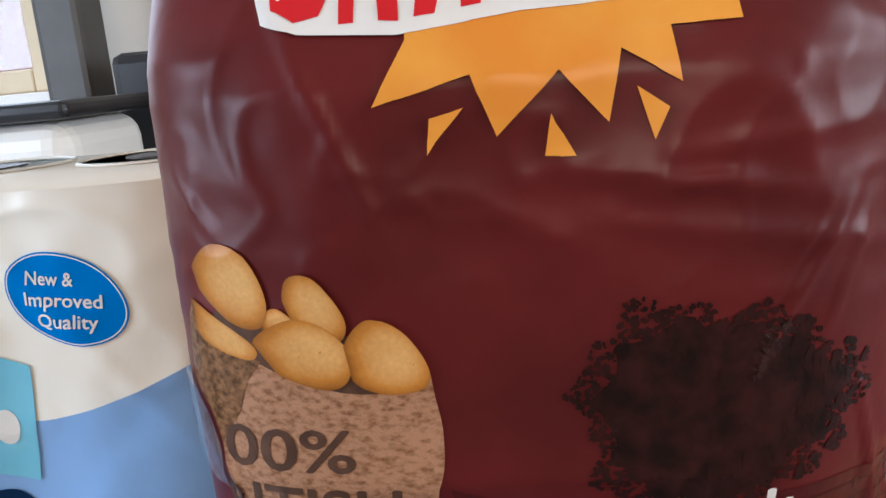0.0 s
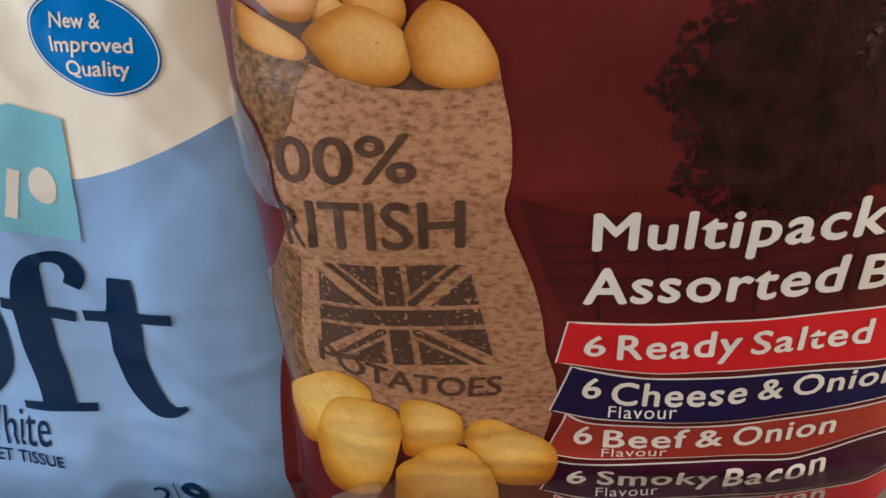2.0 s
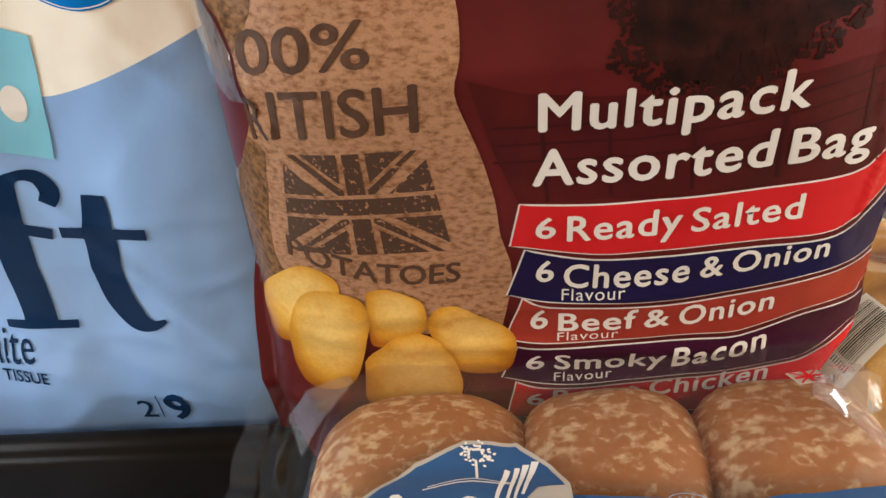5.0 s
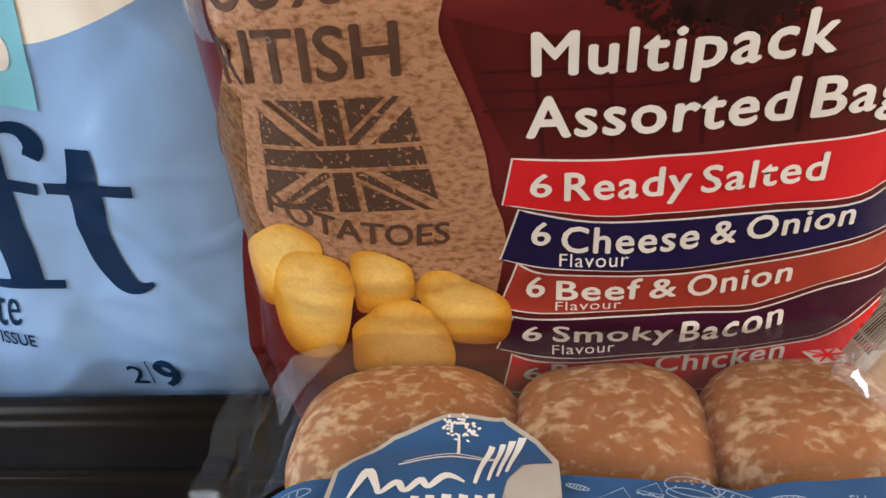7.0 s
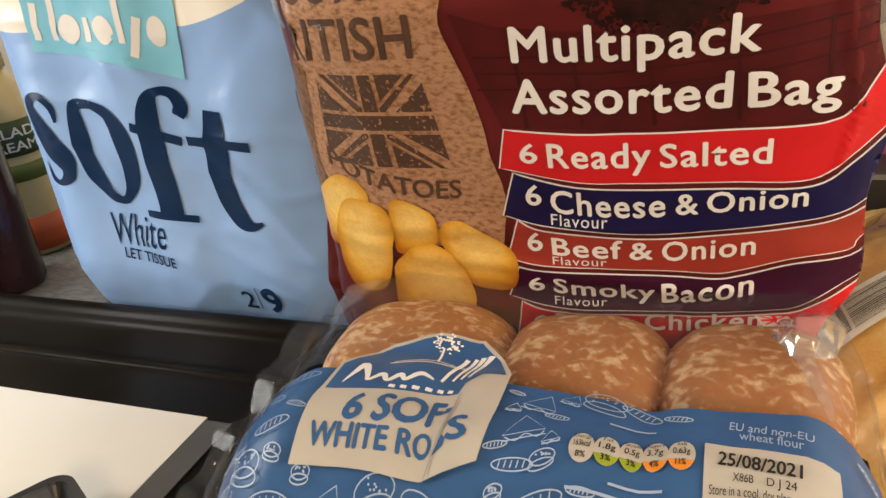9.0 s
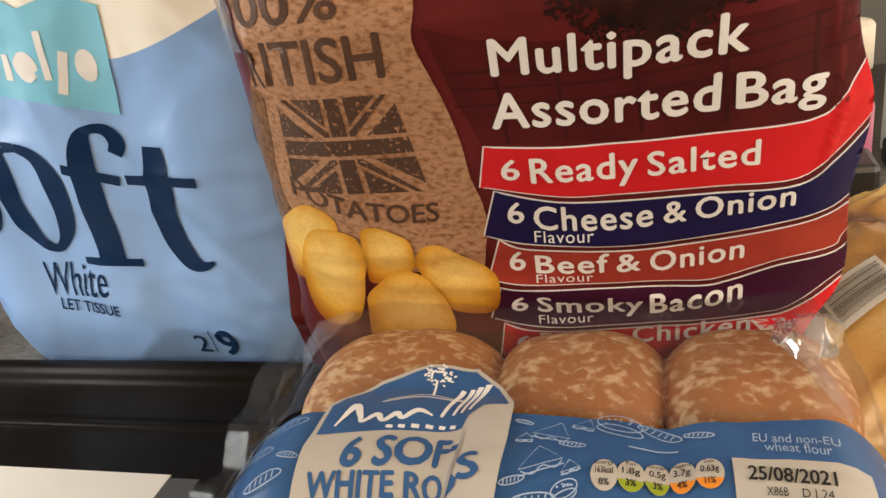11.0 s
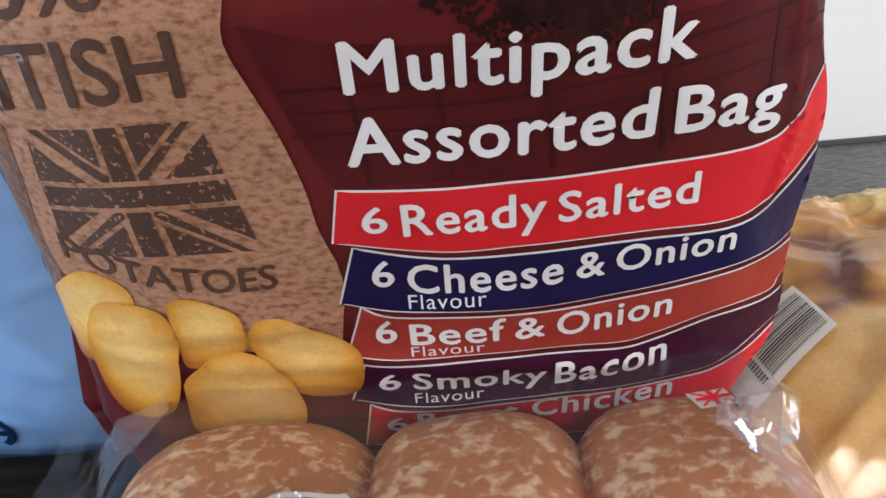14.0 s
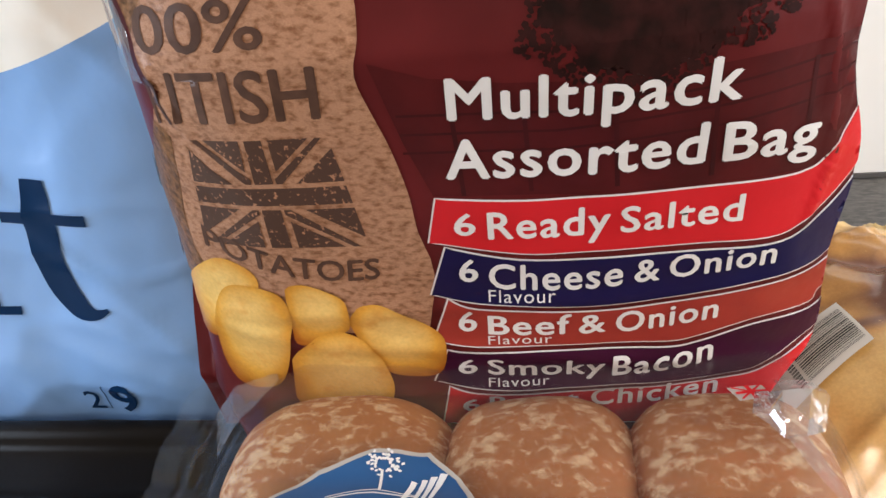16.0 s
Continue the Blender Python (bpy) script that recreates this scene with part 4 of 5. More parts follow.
def on_pack(x, y, off):
    e = 0.001
    n = Vector((-(pack_z(x + e, y) - pack_z(x - e, y)) / (2 * e), -(pack_z(x, y + e) - pack_z(x, y - e)) / (2 * e), 1.0)).normalized()
    return Vector((x, y, pack_z(x, y))) + n * off


rolls = thing("bread_roll_pack", "clear pack of floury bread rolls with a blue printed front", "bread rolls")
PACK_BASE = 0.012


def roll_mesh(seed, rx, ry):
    bm = bmesh.new()
    bmesh.ops.create_uvsphere(bm, u_segments=48, v_segments=30, radius=1)
    for v in bm.verts:
        c = v.co.copy()
        flat = math.hypot(c.x, c.y)
        if flat > 1e-6:
            ca, sa = c.x / flat, c.y / flat
            h = abs(c.z)
            k = (1 - h ** 2.6) ** (1 / 2.6) / (abs(ca) ** 3.0 + abs(sa) ** 3.0) ** (1 / 3.0)
            x, y = ca * k * rx, sa * k * ry
        else:
            x = y = 0.0
        z = c.z * (0.041 if c.z > 0 else 0.03) + 0.03 + PACK_BASE
        z += 0.0025 * noise.noise(Vector((x * 30, y * 30, seed))) + 0.0008 * noise.noise(Vector((x * 90, y * 90, seed)))
        v.co = Vector((x, y, max(z, PACK_BASE + 0.001)))
    return bm


for i, (gx, rx) in enumerate(((-0.0985, 0.0625), (0.0045, 0.0520), (0.0975, 0.0520))):
    for j, (gy, ry, dz) in enumerate(((0.594, 0.0535, 0.0), (0.496, 0.0450, -0.018))):
        ob = part("bread_roll", roll_mesh(i * 3 + j, rx * (1 if j == 0 else 0.93), ry), BREAD, rolls, "floury golden bread roll", smooth=True)
        ob.location = (gx, gy, dz)

# printed front sheet and clear back of the bag
FRONT = lambda x: 0.529 - 0.004 * math.sin(x * 30)


def printed_front(a, b):
    y = 0.405 + (FRONT(a) - 0.405) * b
    return on_pack(a, y, 0.0012)


def clear_back(a, b):
    y = FRONT(a) + (0.672 - FRONT(a)) * b
    p = on_pack(a, y, 0.0035)
    # the slack film stands off behind the rolls
    p.z += 7.5 * max(0.0, y - 0.615) ** 2 * max(0.0, min(1.0, (a + 0.15) / 0.03, (0.156 - a) / 0.02))
    return p


front = part("printed_front", sheet(printed_front, -0.176, 0.154, 90, 0, 1, 44), BLUE_LABEL, rolls, "blue printed film with white food drawings", smooth=True)
part("clear_film", sheet(clear_back, -0.150, 0.156, 70, 0, 1, 40), FILM, rolls, "clear crinkled film over the rolls", smooth=True)


def flap(a, b):
    # gathered end of the bag, falling towards the tray
    y = 0.44 + 0.27 * b
    z0 = pack_z(-0.150, min(y, 0.655)) + 0.003
    x = -0.150 - (0.034 + 0.025 * b) * a + 0.006 * wave(a * 0.5, b, 9, 4) * a
    z = z0 * (1 - a) + (0.034 + 0.012 * b) * a + (0.010 * wave(a, b * 1.6, 6, 70) + 0.004 * wave(a, b, 17, 71)) * (0.25 + a)
    return Vector((x, y + 0.02 * a * b, max(z, -0.012)))


part("gathered_end", sheet(flap, 0, 1, 44, 0, 1, 60), clear_film("end_film", gloss=0.06, haze=0.022), rolls, "creased clear end of the bag", smooth=True)


def seal(a, b):
    p = flap(1.0, b)
    return Vector((p.x - 0.019 * a, p.y + 0.006 * a, p.z - 0.004 * a + 0.00022 * math.sin(b * 130)))


part("end_seal", sheet(seal, 0, 1, 4, 0, 1, 220), clear_film("seal_film", gloss=0.012, haze=0.028), rolls, "crimped clear seal", smooth=True)


def right_end(a, b):
    y = 0.43 + 0.24 * b
    z0 = pack_z(0.154, min(y, 0.66)) + 0.0035
    return Vector((0.156 + 0.012 * a + 0.003 * wave(a, b, 8, 90), y, max(PACK_BASE, z0 * (1 - a) + PACK_BASE * a)))


part("clear_end", sheet(right_end, 0, 1, 16, 0, 1, 30), FILM, rolls, smooth=True)


def pack_print(name, bm, material, off=0.0026, parent=None, label=""):
    return part(name, drape(bm, on_pack, off, 0.006), material, parent or front, label, smooth=True)


# cream and blue label with the loaf maker's mark as plain shapes
plate = pack_print("label", poly([(-0.1165, 0.466), (-0.1175, 0.497), (-0.1165, 0.510), (-0.1155, 0.530), (-0.0945, 0.5545), (-0.071, 0.567), (-0.044, 0.5695), (-0.028, 0.552), (-0.0200, 0.536), (-0.0187, 0.5100), (-0.0190, 0.4950), (-0.0202, 0.4775), (-0.0322, 0.4735), (-0.0460, 0.4695), (-0.0626, 0.4680), (-0.0903, 0.4675)]), CREAM_LABEL, 0.0040, rolls, "cream printed label with a blue arched top")
pack_print("label_arch", poly([(-0.1140, 0.505), (-0.1135, 0.5285), (-0.0935, 0.552), (-0.071, 0.5645), (-0.045, 0.567), (-0.030, 0.551), (-0.0225, 0.5345), (-0.0345, 0.534), (-0.0405, 0.526), (-0.0420, 0.5165), (-0.0627, 0.5120), (-0.090, 0.508)]), BLUE_LABEL, 0.0042, plate)
tree = [stroke([(-0.064, 0.541), (-0.065, 0.556)], 0.0012), stroke([(-0.086, 0.535), (-0.065, 0.541), (-0.045, 0.541)], 0.0006)]
rng = random.Random(8)
tree += [poly(oval(-0.065 + 0.0085 * math.cos(a) * r, 0.559 + 0.008 * math.sin(a) * r, 0.0007, 0.001, rng.uniform(0, 180), n=6)) for a, r in ((rng.uniform(0, 6.28), rng.uniform(0.35, 1)) for _ in range(46))]
pack_print("tree_mark", joined(tree), WHITE_INK, 0.0045, plate)
scribble = [ribbon([(-0.1060, 0.5110), (-0.1010, 0.5280), (-0.0955, 0.5200), (-0.0930, 0.5150), (-0.0870, 0.5215), (-0.0830, 0.5165), (-0.0770, 0.5230), (-0.0730, 0.5195), (-0.0670, 0.5255), (-0.0600, 0.5235)], [0.001, 0.0042, 0.0030, 0.0022, 0.0034, 0.0026, 0.0034, 0.0026, 0.0032, 0.001]), stroke([(-0.0880, 0.5330), (-0.0660, 0.5385), (-0.0480, 0.5400)], 0.0009)]
scribble += [ribbon([(-0.0560 + d, 0.5240 + 0.45 * d), (-0.0500 + d, 0.5520 + 0.2 * d)], [0.0016, 0.0034]) for d in (0.0, 0.0062, 0.0108, 0.0150)]
for line in scribble:
    pack_print("brush_stroke", line, WHITE_INK, 0.0045, plate, "white brush stroke of the maker's mark")
for k in range(6):
    pack_print("small_print", bars([(-0.0800 + 0.0062 * k, -0.0765 + 0.0062 * k, 0.5110 + 0.0011 * k, 0.0026)]), WHITE_INK, 0.0045, plate)
pack_print("lettering", words("6 SOF", (-0.0952, 0.4868), (-0.0445, 0.4925), (-0.0960, 0.5030), 0.040), BLUE_LABEL, 0.0043, plate)
pack_print("lettering", words("WHITE RO", (-0.1085, 0.4738), (-0.0440, 0.4775), (-0.1100, 0.4840), 0.036), BLUE_LABEL, 0.0043, plate)
pack_print("lettering", words("S", (-0.0368, 0.4850), (-0.0285, 0.4862), (-0.0385, 0.4965), 0.035), BLUE_LABEL, 0.0043, plate)
for piece in ([(-0.0450, 0.5000), (-0.0412, 0.5010), (-0.0405, 0.5060), (-0.0440, 0.5050)], [(-0.0425, 0.4785), (-0.0378, 0.4830), (-0.0374, 0.4858), (-0.0400, 0.4880)]):
    pack_print("lettering_piece", poly(piece), BLUE_LABEL, 0.0043, plate, "blue letter cut by a fold in the label")
pack_print("fold_line", ribbon([(-0.0405, 0.5175), (-0.0400, 0.4982), (-0.0430, 0.4770), (-0.0445, 0.4700)], [0.0004, 0.0012, 0.0012, 0.0004]), mat("fold_edge", (0.30, 0.29, 0.28), scale=40, rough=0.5), 0.0047, plate, "grey edge of a fold in the label")

# nutrition roundels
info = pack_print("nutrition_panel", polys([oval(0.0265 + 0.0109 * k, 0.4893 + 0.0008 * k, 0.0057, 0.0070, n=24) for k in range(5)]), CREAM_LABEL, 0.0020, label="row of small rounded nutrition figures")
for k in range(1, 5):
    lower = [(x, min(y, 0.4868 + 0.0008 * k)) for x, y in oval(0.0265 + 0.0109 * k, 0.4893 + 0.0008 * k, 0.0057, 0.0070, n=24)]
    pack_print("roundel_base", poly(lower), GREEN_INK if k < 3 else AMBER_INK, 0.0024, info)
for k, (head, value, share) in enumerate((("Energy", "163kcal", "8%"), ("Fat", "1.8g", "3%"), ("Saturates", "0.5g", "3%"), ("Sugars", "3.7g", "4%"), ("Salt", "0.63g", "11%"))):
    x, y = 0.0265 + 0.0109 * k, 0.4898 + 0.0008 * k
    w = 0.0042
    pack_print("lettering", words(head, (x - w * (0.5 if k in (1, 4) else 0.9), y + 0.0035), (x + w * (0.5 if k in (1, 4) else 0.9), y + 0.0036), (x - w * (0.5 if k in (1, 4) else 0.9), y + 0.0054)), BLACK_INK, 0.0026, info)
    pack_print("lettering", words(value, (x - w * 0.85, y - 0.0006), (x + w * 0.85, y - 0.0004), (x - w * 0.85, y + 0.0022), 0.01), BLACK_INK, 0.0026, info)
    pack_print("lettering", words(share, (x - w * 0.5, y - 0.0054), (x + w * 0.5, y - 0.0053), (x - w * 0.5, y - 0.0028), 0.02), BLACK_INK, 0.0026, info)
for row in ((0.040, 0.064, 0.4765, 0.0010), (0.022, 0.075, 0.4720, 0.0012), (0.036, 0.058, 0.5055, 0.0009)):
    pack_print("small_print", bars([row]), LINE_INK, 0.0026)

# best before panel
date = pack_print("date_panel", poly([(0.0790, 0.5000), (0.1320, 0.5010), (0.134, 0.455), (0.081, 0.455)]), CREAM_LABEL, 0.0022, label="cream best before panel with black figures")
pack_print("lettering", words("25/08/2021", (0.0850, 0.4895), (0.118, 0.4885), (0.0852, 0.4958), 0.025), BLACK_INK, 0.0027, date)
pack_print("lettering", words("X86B", (0.0915, 0.4832), (0.0994, 0.4832), (0.0915, 0.4866)), BLACK_INK, 0.0027, date)
pack_print("lettering", words("D J 24", (0.1047, 0.4832), (0.1161, 0.4830), (0.1047, 0.4866)), BLACK_INK, 0.0027, date)
pack_print("lettering", words("Store in a cool, dry place", (0.0824, 0.4777), (0.1151, 0.4780), (0.0824, 0.4812)), BLACK_INK, 0.0027, date)
pack_print("lettering", words("EU and non-EU", (0.0885, 0.5115), (0.1225, 0.5105), (0.0888, 0.5170)), LINE_INK, 0.0026)
pack_print("lettering", words("wheat flour", (0.093, 0.5055), (0.119, 0.5045), (0.093, 0.5110)), LINE_INK, 0.0026)

# white line drawings of sandwiches, buns and loaves
rng = random.Random(3)


def bun(cx, cy, s, turn):
    out = [stroke(oval(cx, cy + 0.15 * s, s, 0.55 * s, turn, 20), 0.0006, True), stroke(oval(cx, cy - 0.35 * s, s, 0.35 * s, turn, 18), 0.0006, True)]
    return out + [poly(oval(cx + s * rng.uniform(-0.6, 0.6), cy + s * rng.uniform(0.1, 0.5), 0.0006, 0.0005, 0, 6)) for _ in range(9)]


def sandwich(cx, cy, s, turn):
    c, n = math.cos(radians(turn)), math.sin(radians(turn))
    put = lambda p: (cx + s * (p[0] * c - p[1] * n), cy + s * (p[0] * n + p[1] * c))
    tri = [(-1, -0.4), (1, -0.4), (0.2, 0.7)]
    return [stroke([put(p) for p in tri], 0.0006, True), stroke([put((x, y - 0.28)) for x, y in tri[:2]], 0.0006), stroke([put(p) for p in spline([(-0.9, -0.5), (-0.4, -0.75), (0.1, -0.5), (0.6, -0.75), (0.95, -0.5)], 4)], 0.0006)]


def loaf(cx, cy, s, turn):
    out = [stroke(oval(cx, cy, 1.5 * s, 0.4 * s, turn, 24), 0.0006, True)]
    c, n = math.cos(radians(turn)), math.sin(radians(turn))
    for k in (-0.9, -0.45, 0.0, 0.45, 0.9):
        out.append(stroke([(cx + s * (k * c - 0.25 * n), cy + s * (k * n + 0.25 * c)), (cx + s * ((k - 0.12) * c + 0.2 * n), cy + s * ((k - 0.12) * n - 0.2 * c))], 0.0006))
    return out


kinds = (bun, sandwich, loaf)
spots, taken = [], [(-0.118, -0.019, 0.468, 0.60), (0.018, 0.078, 0.477, 0.509), (0.075, 0.138, 0.452, 0.519)]
for k in range(6000):
    x, y, s = rng.uniform(-0.166, 0.146), rng.uniform(0.425, 0.522), rng.uniform(0.0090, 0.0125) if k < 2500 else rng.uniform(0.0045, 0.0080)
    clear = all(not (a - s < x < b + s and c - s * 0.6 < y < d + s * 0.6) for a, b, c, d in taken)
    if clear and all((x - p) ** 2 + (y - q) ** 2 > (s + t) ** 2 * 0.70 for p, q, t in spots):
        spots.append((x, y, s))
for k, (x, y, s) in enumerate(spots):
    pack_print("line_drawing", joined(kinds[k % 3](x, y, s * (0.72 if k % 3 == 2 else 0.9), rng.uniform(-25, 25))), LINE_INK, 0.0028)
# small flag mark on the clear film
mark = part("flag_mark", drape(poly([(0.101, 0.603), (0.1175, 0.605), (0.1135, 0.615), (0.0965, 0.612)]), on_pack, 0.0045), CREAM_LABEL, rolls, "small red and white flag mark")
part("flag_mark_red", drape(joined([stroke([(0.1000, 0.6075), (0.1150, 0.6105)], 0.0016), stroke([(0.1090, 0.6042), (0.1055, 0.6135)], 0.0022), stroke([(0.1025, 0.6040), (0.1120, 0.6142)], 0.0010), stroke([(0.0985, 0.6115), (0.1155, 0.6060)], 0.0010)]), on_pack, 0.0049), RED, mark)
# crumpled upper corner of the bag, standing up in flat facets
FOLD = clear_film("folded_film", gloss=0.26, haze=0.14)
FOLD_SOFT = clear_film("soft_folded_film", gloss=0.22, haze=0.10)
for corners in (((0.1165, 0.578, 0.0895), (0.1255, 0.580, 0.0905), (0.1300, 0.5935, 0.1060), (0.1165, 0.5920, 0.1065)),
                ((0.1255, 0.580, 0.0905), (0.1360, 0.588, 0.0860), (0.1420, 0.6040, 0.0935), (0.1300, 0.5935, 0.1060)),
                ((0.1165, 0.5920, 0.1065), (0.1300, 0.5935, 0.1060), (0.1350, 0.6150, 0.0960), (0.1180, 0.6150, 0.0960)),
                ((0.1165, 0.578, 0.0895), (0.1165, 0.5920, 0.1065), (0.1080, 0.6050, 0.0960), (0.1050, 0.5950, 0.0925)),
                ((0.1300, 0.5935, 0.1060), (0.1420, 0.6040, 0.0935), (0.1460, 0.6220, 0.0840), (0.1350, 0.6150, 0.0960)),
                ((0.1165, 0.578, 0.0905), (0.1255, 0.580, 0.0915), (0.1330, 0.5350, 0.0900), (0.1310, 0.5300, 0.0890)),
                ((-0.1560, 0.6000, 0.0790), (-0.1710, 0.6410, 0.0765), (-0.1890, 0.6470, 0.0530), (-0.1660, 0.5950, 0.0640)),
                ((-0.1710, 0.6410, 0.0765), (-0.1480, 0.6520, 0.0800), (-0.1400, 0.6350, 0.0860), (-0.1560, 0.6000, 0.0790))):
    bm = bmesh.new()
    bm.faces.new([bm.verts.new(c) for c in corners])
    bmesh.ops.subdivide_edges(bm, edges=bm.edges[:], cuts=5, use_grid_fill=True)
    for v in bm.verts:
        v.co.z += 0.0012 * noise.noise(v.co * 160) + 0.0008 * noise.noise(v.co * 60)
    part("film_crease", bm, FOLD if corners[0][0] > 0 else FOLD_SOFT, rolls, "creased glossy fold of clear film", smooth=True)

# ---- black tray with a sheet of paper ----
tray = thing("black_tray", "black enamelled metal tray with a rounded stepped rim", "tray")


def tray_section(a, b):
    # a along the tray, b from the back ledge over the step down to the floor
    prof = [(0.7235, -0.0285), (0.7230, -0.0110), (0.7205, -0.0072), (0.7160, -0.0062), (0.7105, -0.0070), (0.7060, -0.0110), (0.7000, -0.0205), (0.674, -0.0245), (0.664, -0.0245), (0.657, -0.0228), (0.652, -0.0240), (0.646, -0.0265), (0.60, -0.0268), (0.30, -0.0268)]
    smooth = spline(prof, 4)
    p = smooth[min(int(round(b * (len(smooth) - 1))), len(smooth) - 1)]
    return Vector((a, p[0], p[1]))


bm = sheet(tray_section, -0.80, 0.165, 2, 0, 1, 48)
geo = bmesh.ops.extrude_face_region(bm, geom=bm.faces[:])
for v in [g for g in geo["geom"] if isinstance(g, bmesh.types.BMVert)]:
    v.co.z = COUNTER + 0.0005
part("tray_pan", bm, TRAY_BLACK, tray, smooth=True)
part("raised_divider", box(-0.15, 0.16, 0.42, 0.66, -0.0265, PACK_BASE - 0.0005, 0.004), TRAY_BLACK, tray)

paper = thing("paper_sheet", "plain white sheet of card lying in the black tray", "paper")
part("sheet", box(-0.70, -0.292, 0.30, 0.601, -0.0262, -0.0250), PAPER, paper)
part("grey_border", box(-0.2918, -0.268, 0.30, 0.598, -0.0262, -0.0252), GREY_DARK, paper, "dark grey printed border")

# ---- food tray with pastry flakes ----
punnet = thing("food_tray", "black plastic food tray with golden flaky pastry lying on the paper", "food tray")
PM = pose(-0.335, 0.503, -0.0249, 0, 0, 60)


def punnet_ring(grow, z):
    pts = []
    for cx, cy, a0 in ((-0.012, -0.012, 0), (-0.148, -0.012, 90), (-0.148, -0.198, 180), (-0.012, -0.198, 270)):
        for k in range(7):
            a = radians(a0 + 15 * k)
            pts.append(PM @ Vector((cx + (0.012 + grow) * math.cos(a), cy + (0.012 + grow) * math.sin(a), z)))
    return pts


bm = bmesh.new()
rings = [[bm.verts.new(p) for p in punnet_ring(g, z)] for g, z in ((-0.008, 0.0004), (-0.001, 0.018), (0.004, 0.019), (0.004, 0.0175), (0.0025, 0.0175), (-0.0015, 0.0165), (-0.0095, 0.002))]
for a, b in zip(rings, rings[1:]):
    for k in range(len(a)):
        bm.faces.new((a[k], a[(k + 1) % len(a)], b[(k + 1) % len(b)], b[k]))
bm.faces.new(rings[0][::-1])
bm.faces.new(rings[-1])
part("tray_shell", bm, DARK, punnet)
rng = random.Random(12)
for k in range(60):
    bm = bmesh.new()
    bmesh.ops.create_icosphere(bm, subdivisions=1, radius=1)
    s = rng.uniform(0.006, 0.012)
    for v in bm.verts:
        v.co = Vector((v.co.x * s, v.co.y * s * 0.55, v.co.z * s * 0.3)) * rng.uniform(0.8, 1.2)
    ob = part("pastry_flake", bm, FLAKES, punnet, smooth=False)
    ob.matrix_basis = PM @ pose(rng.uniform(-0.145, -0.015), rng.uniform(-0.195, -0.015), rng.uniform(0.009, 0.021), rng.uniform(-30, 30), rng.uniform(-30, 30), rng.uniform(0, 360))

# ---- golden bag behind ----
gold = thing("golden_bread_bag", "golden plastic bag of brown rolls with a barcode label", "bread bag")
GX, GY, GW, GD = 0.310, 0.768, 0.215, 0.172
LUMPS = ((0.213, 0.655, 0.055), (0.178, 0.748, 0.05), (0.243, 0.728, 0.05), (0.300, 0.660, 0.055), (0.312, 0.765, 0.05), (0.208, 0.812, 0.04), (0.370, 0.705, 0.05), (0.380, 0.80, 0.05), (0.280, 0.825, 0.04), (0.440, 0.640, 0.05))


def crease(x, y, ax, ay, bx, by, width):
    d = Vector((bx - ax, by - ay))
    t = max(0.0, min(1.0, ((x - ax) * d.x + (y - ay) * d.y) / d.length_squared))
    gap = math.hypot(x - ax - t * d.x, y - ay - t * d.y)
    return max(0.0, 1 - gap / width) ** 1.5 * (0.4 + 0.6 * math.sin(math.pi * (0.1 + 0.8 * t)))


CREASES = ((0.150, 0.617, 0.230, 0.668, 0.011, 0.007), (0.205, 0.640, 0.330, 0.628, 0.010, 0.005), (0.175, 0.835, 0.285, 0.915, 0.009, 0.005), (0.200, 0.800, 0.330, 0.865, 0.008, 0.004),
           (0.240, 0.830, 0.270, 0.930, 0.009, 0.005), (0.300, 0.800, 0.350, 0.925, 0.009, 0.005), (0.165, 0.790, 0.240, 0.845, 0.008, 0.004), (0.255, 0.685, 0.345, 0.845, 0.009, 0.003), (0.190, 0.880, 0.300, 0.880, 0.008, 0.004))


def gold_smooth(x, y):
    u, v = abs(x - GX) / GW, abs(y - GY) / GD
    edge = max(0.0, 1 - u ** 4) ** 0.5 * max(0.0, 1 - v ** 4) ** 0.5
    back = max(0.0, min(1.0, (y - 0.80) / 0.10))
    return COUNTER + 0.004 + (0.104 - 0.022 * back) * edge, edge


def gold_z(x, y):
    z, edge = gold_smooth(x, y)
    lump = 0.0
    for cx, cy, r in LUMPS:
        lump = max(lump, 0.012 * max(0.0, 1 - ((x - cx) ** 2 + (y - cy) ** 2) / r ** 2))
    free = max(0.0, min(1.0, (math.hypot(x - 0.161, y - 0.690) - 0.043) / 0.02))
    rough = 0.0
    for ax, ay, bx, by, w, h in CREASES:
        rough = max(rough, h * crease(x, y, ax, ay, bx, by, w))
    back = 0.35 + 0.65 * max(0.0, min(1.0, (y - 0.77) / 0.05))
    ridge = max(0.0, 1 - abs(wave(x * 0.55 + 0.9 * y, y * 0.7 - x * 0.5, 24, 77)) * 2.4)
    ridge2 = max(0.0, 1 - abs(wave(x * 0.9 - 0.6 * y, y + x * 0.4, 46, 79)) * 2.4)
    rough += back * (0.0050 * ridge ** 3 + 0.0034 * ridge2 ** 3) + 0.0009 * wave(x, y, 80, 81)
    return z + (lump - 0.006 + rough) * edge * free - 0.0015 * (1 - free)


def on_gold(x, y, off):
    return Vector((x, y, gold_z(x, y) + off))


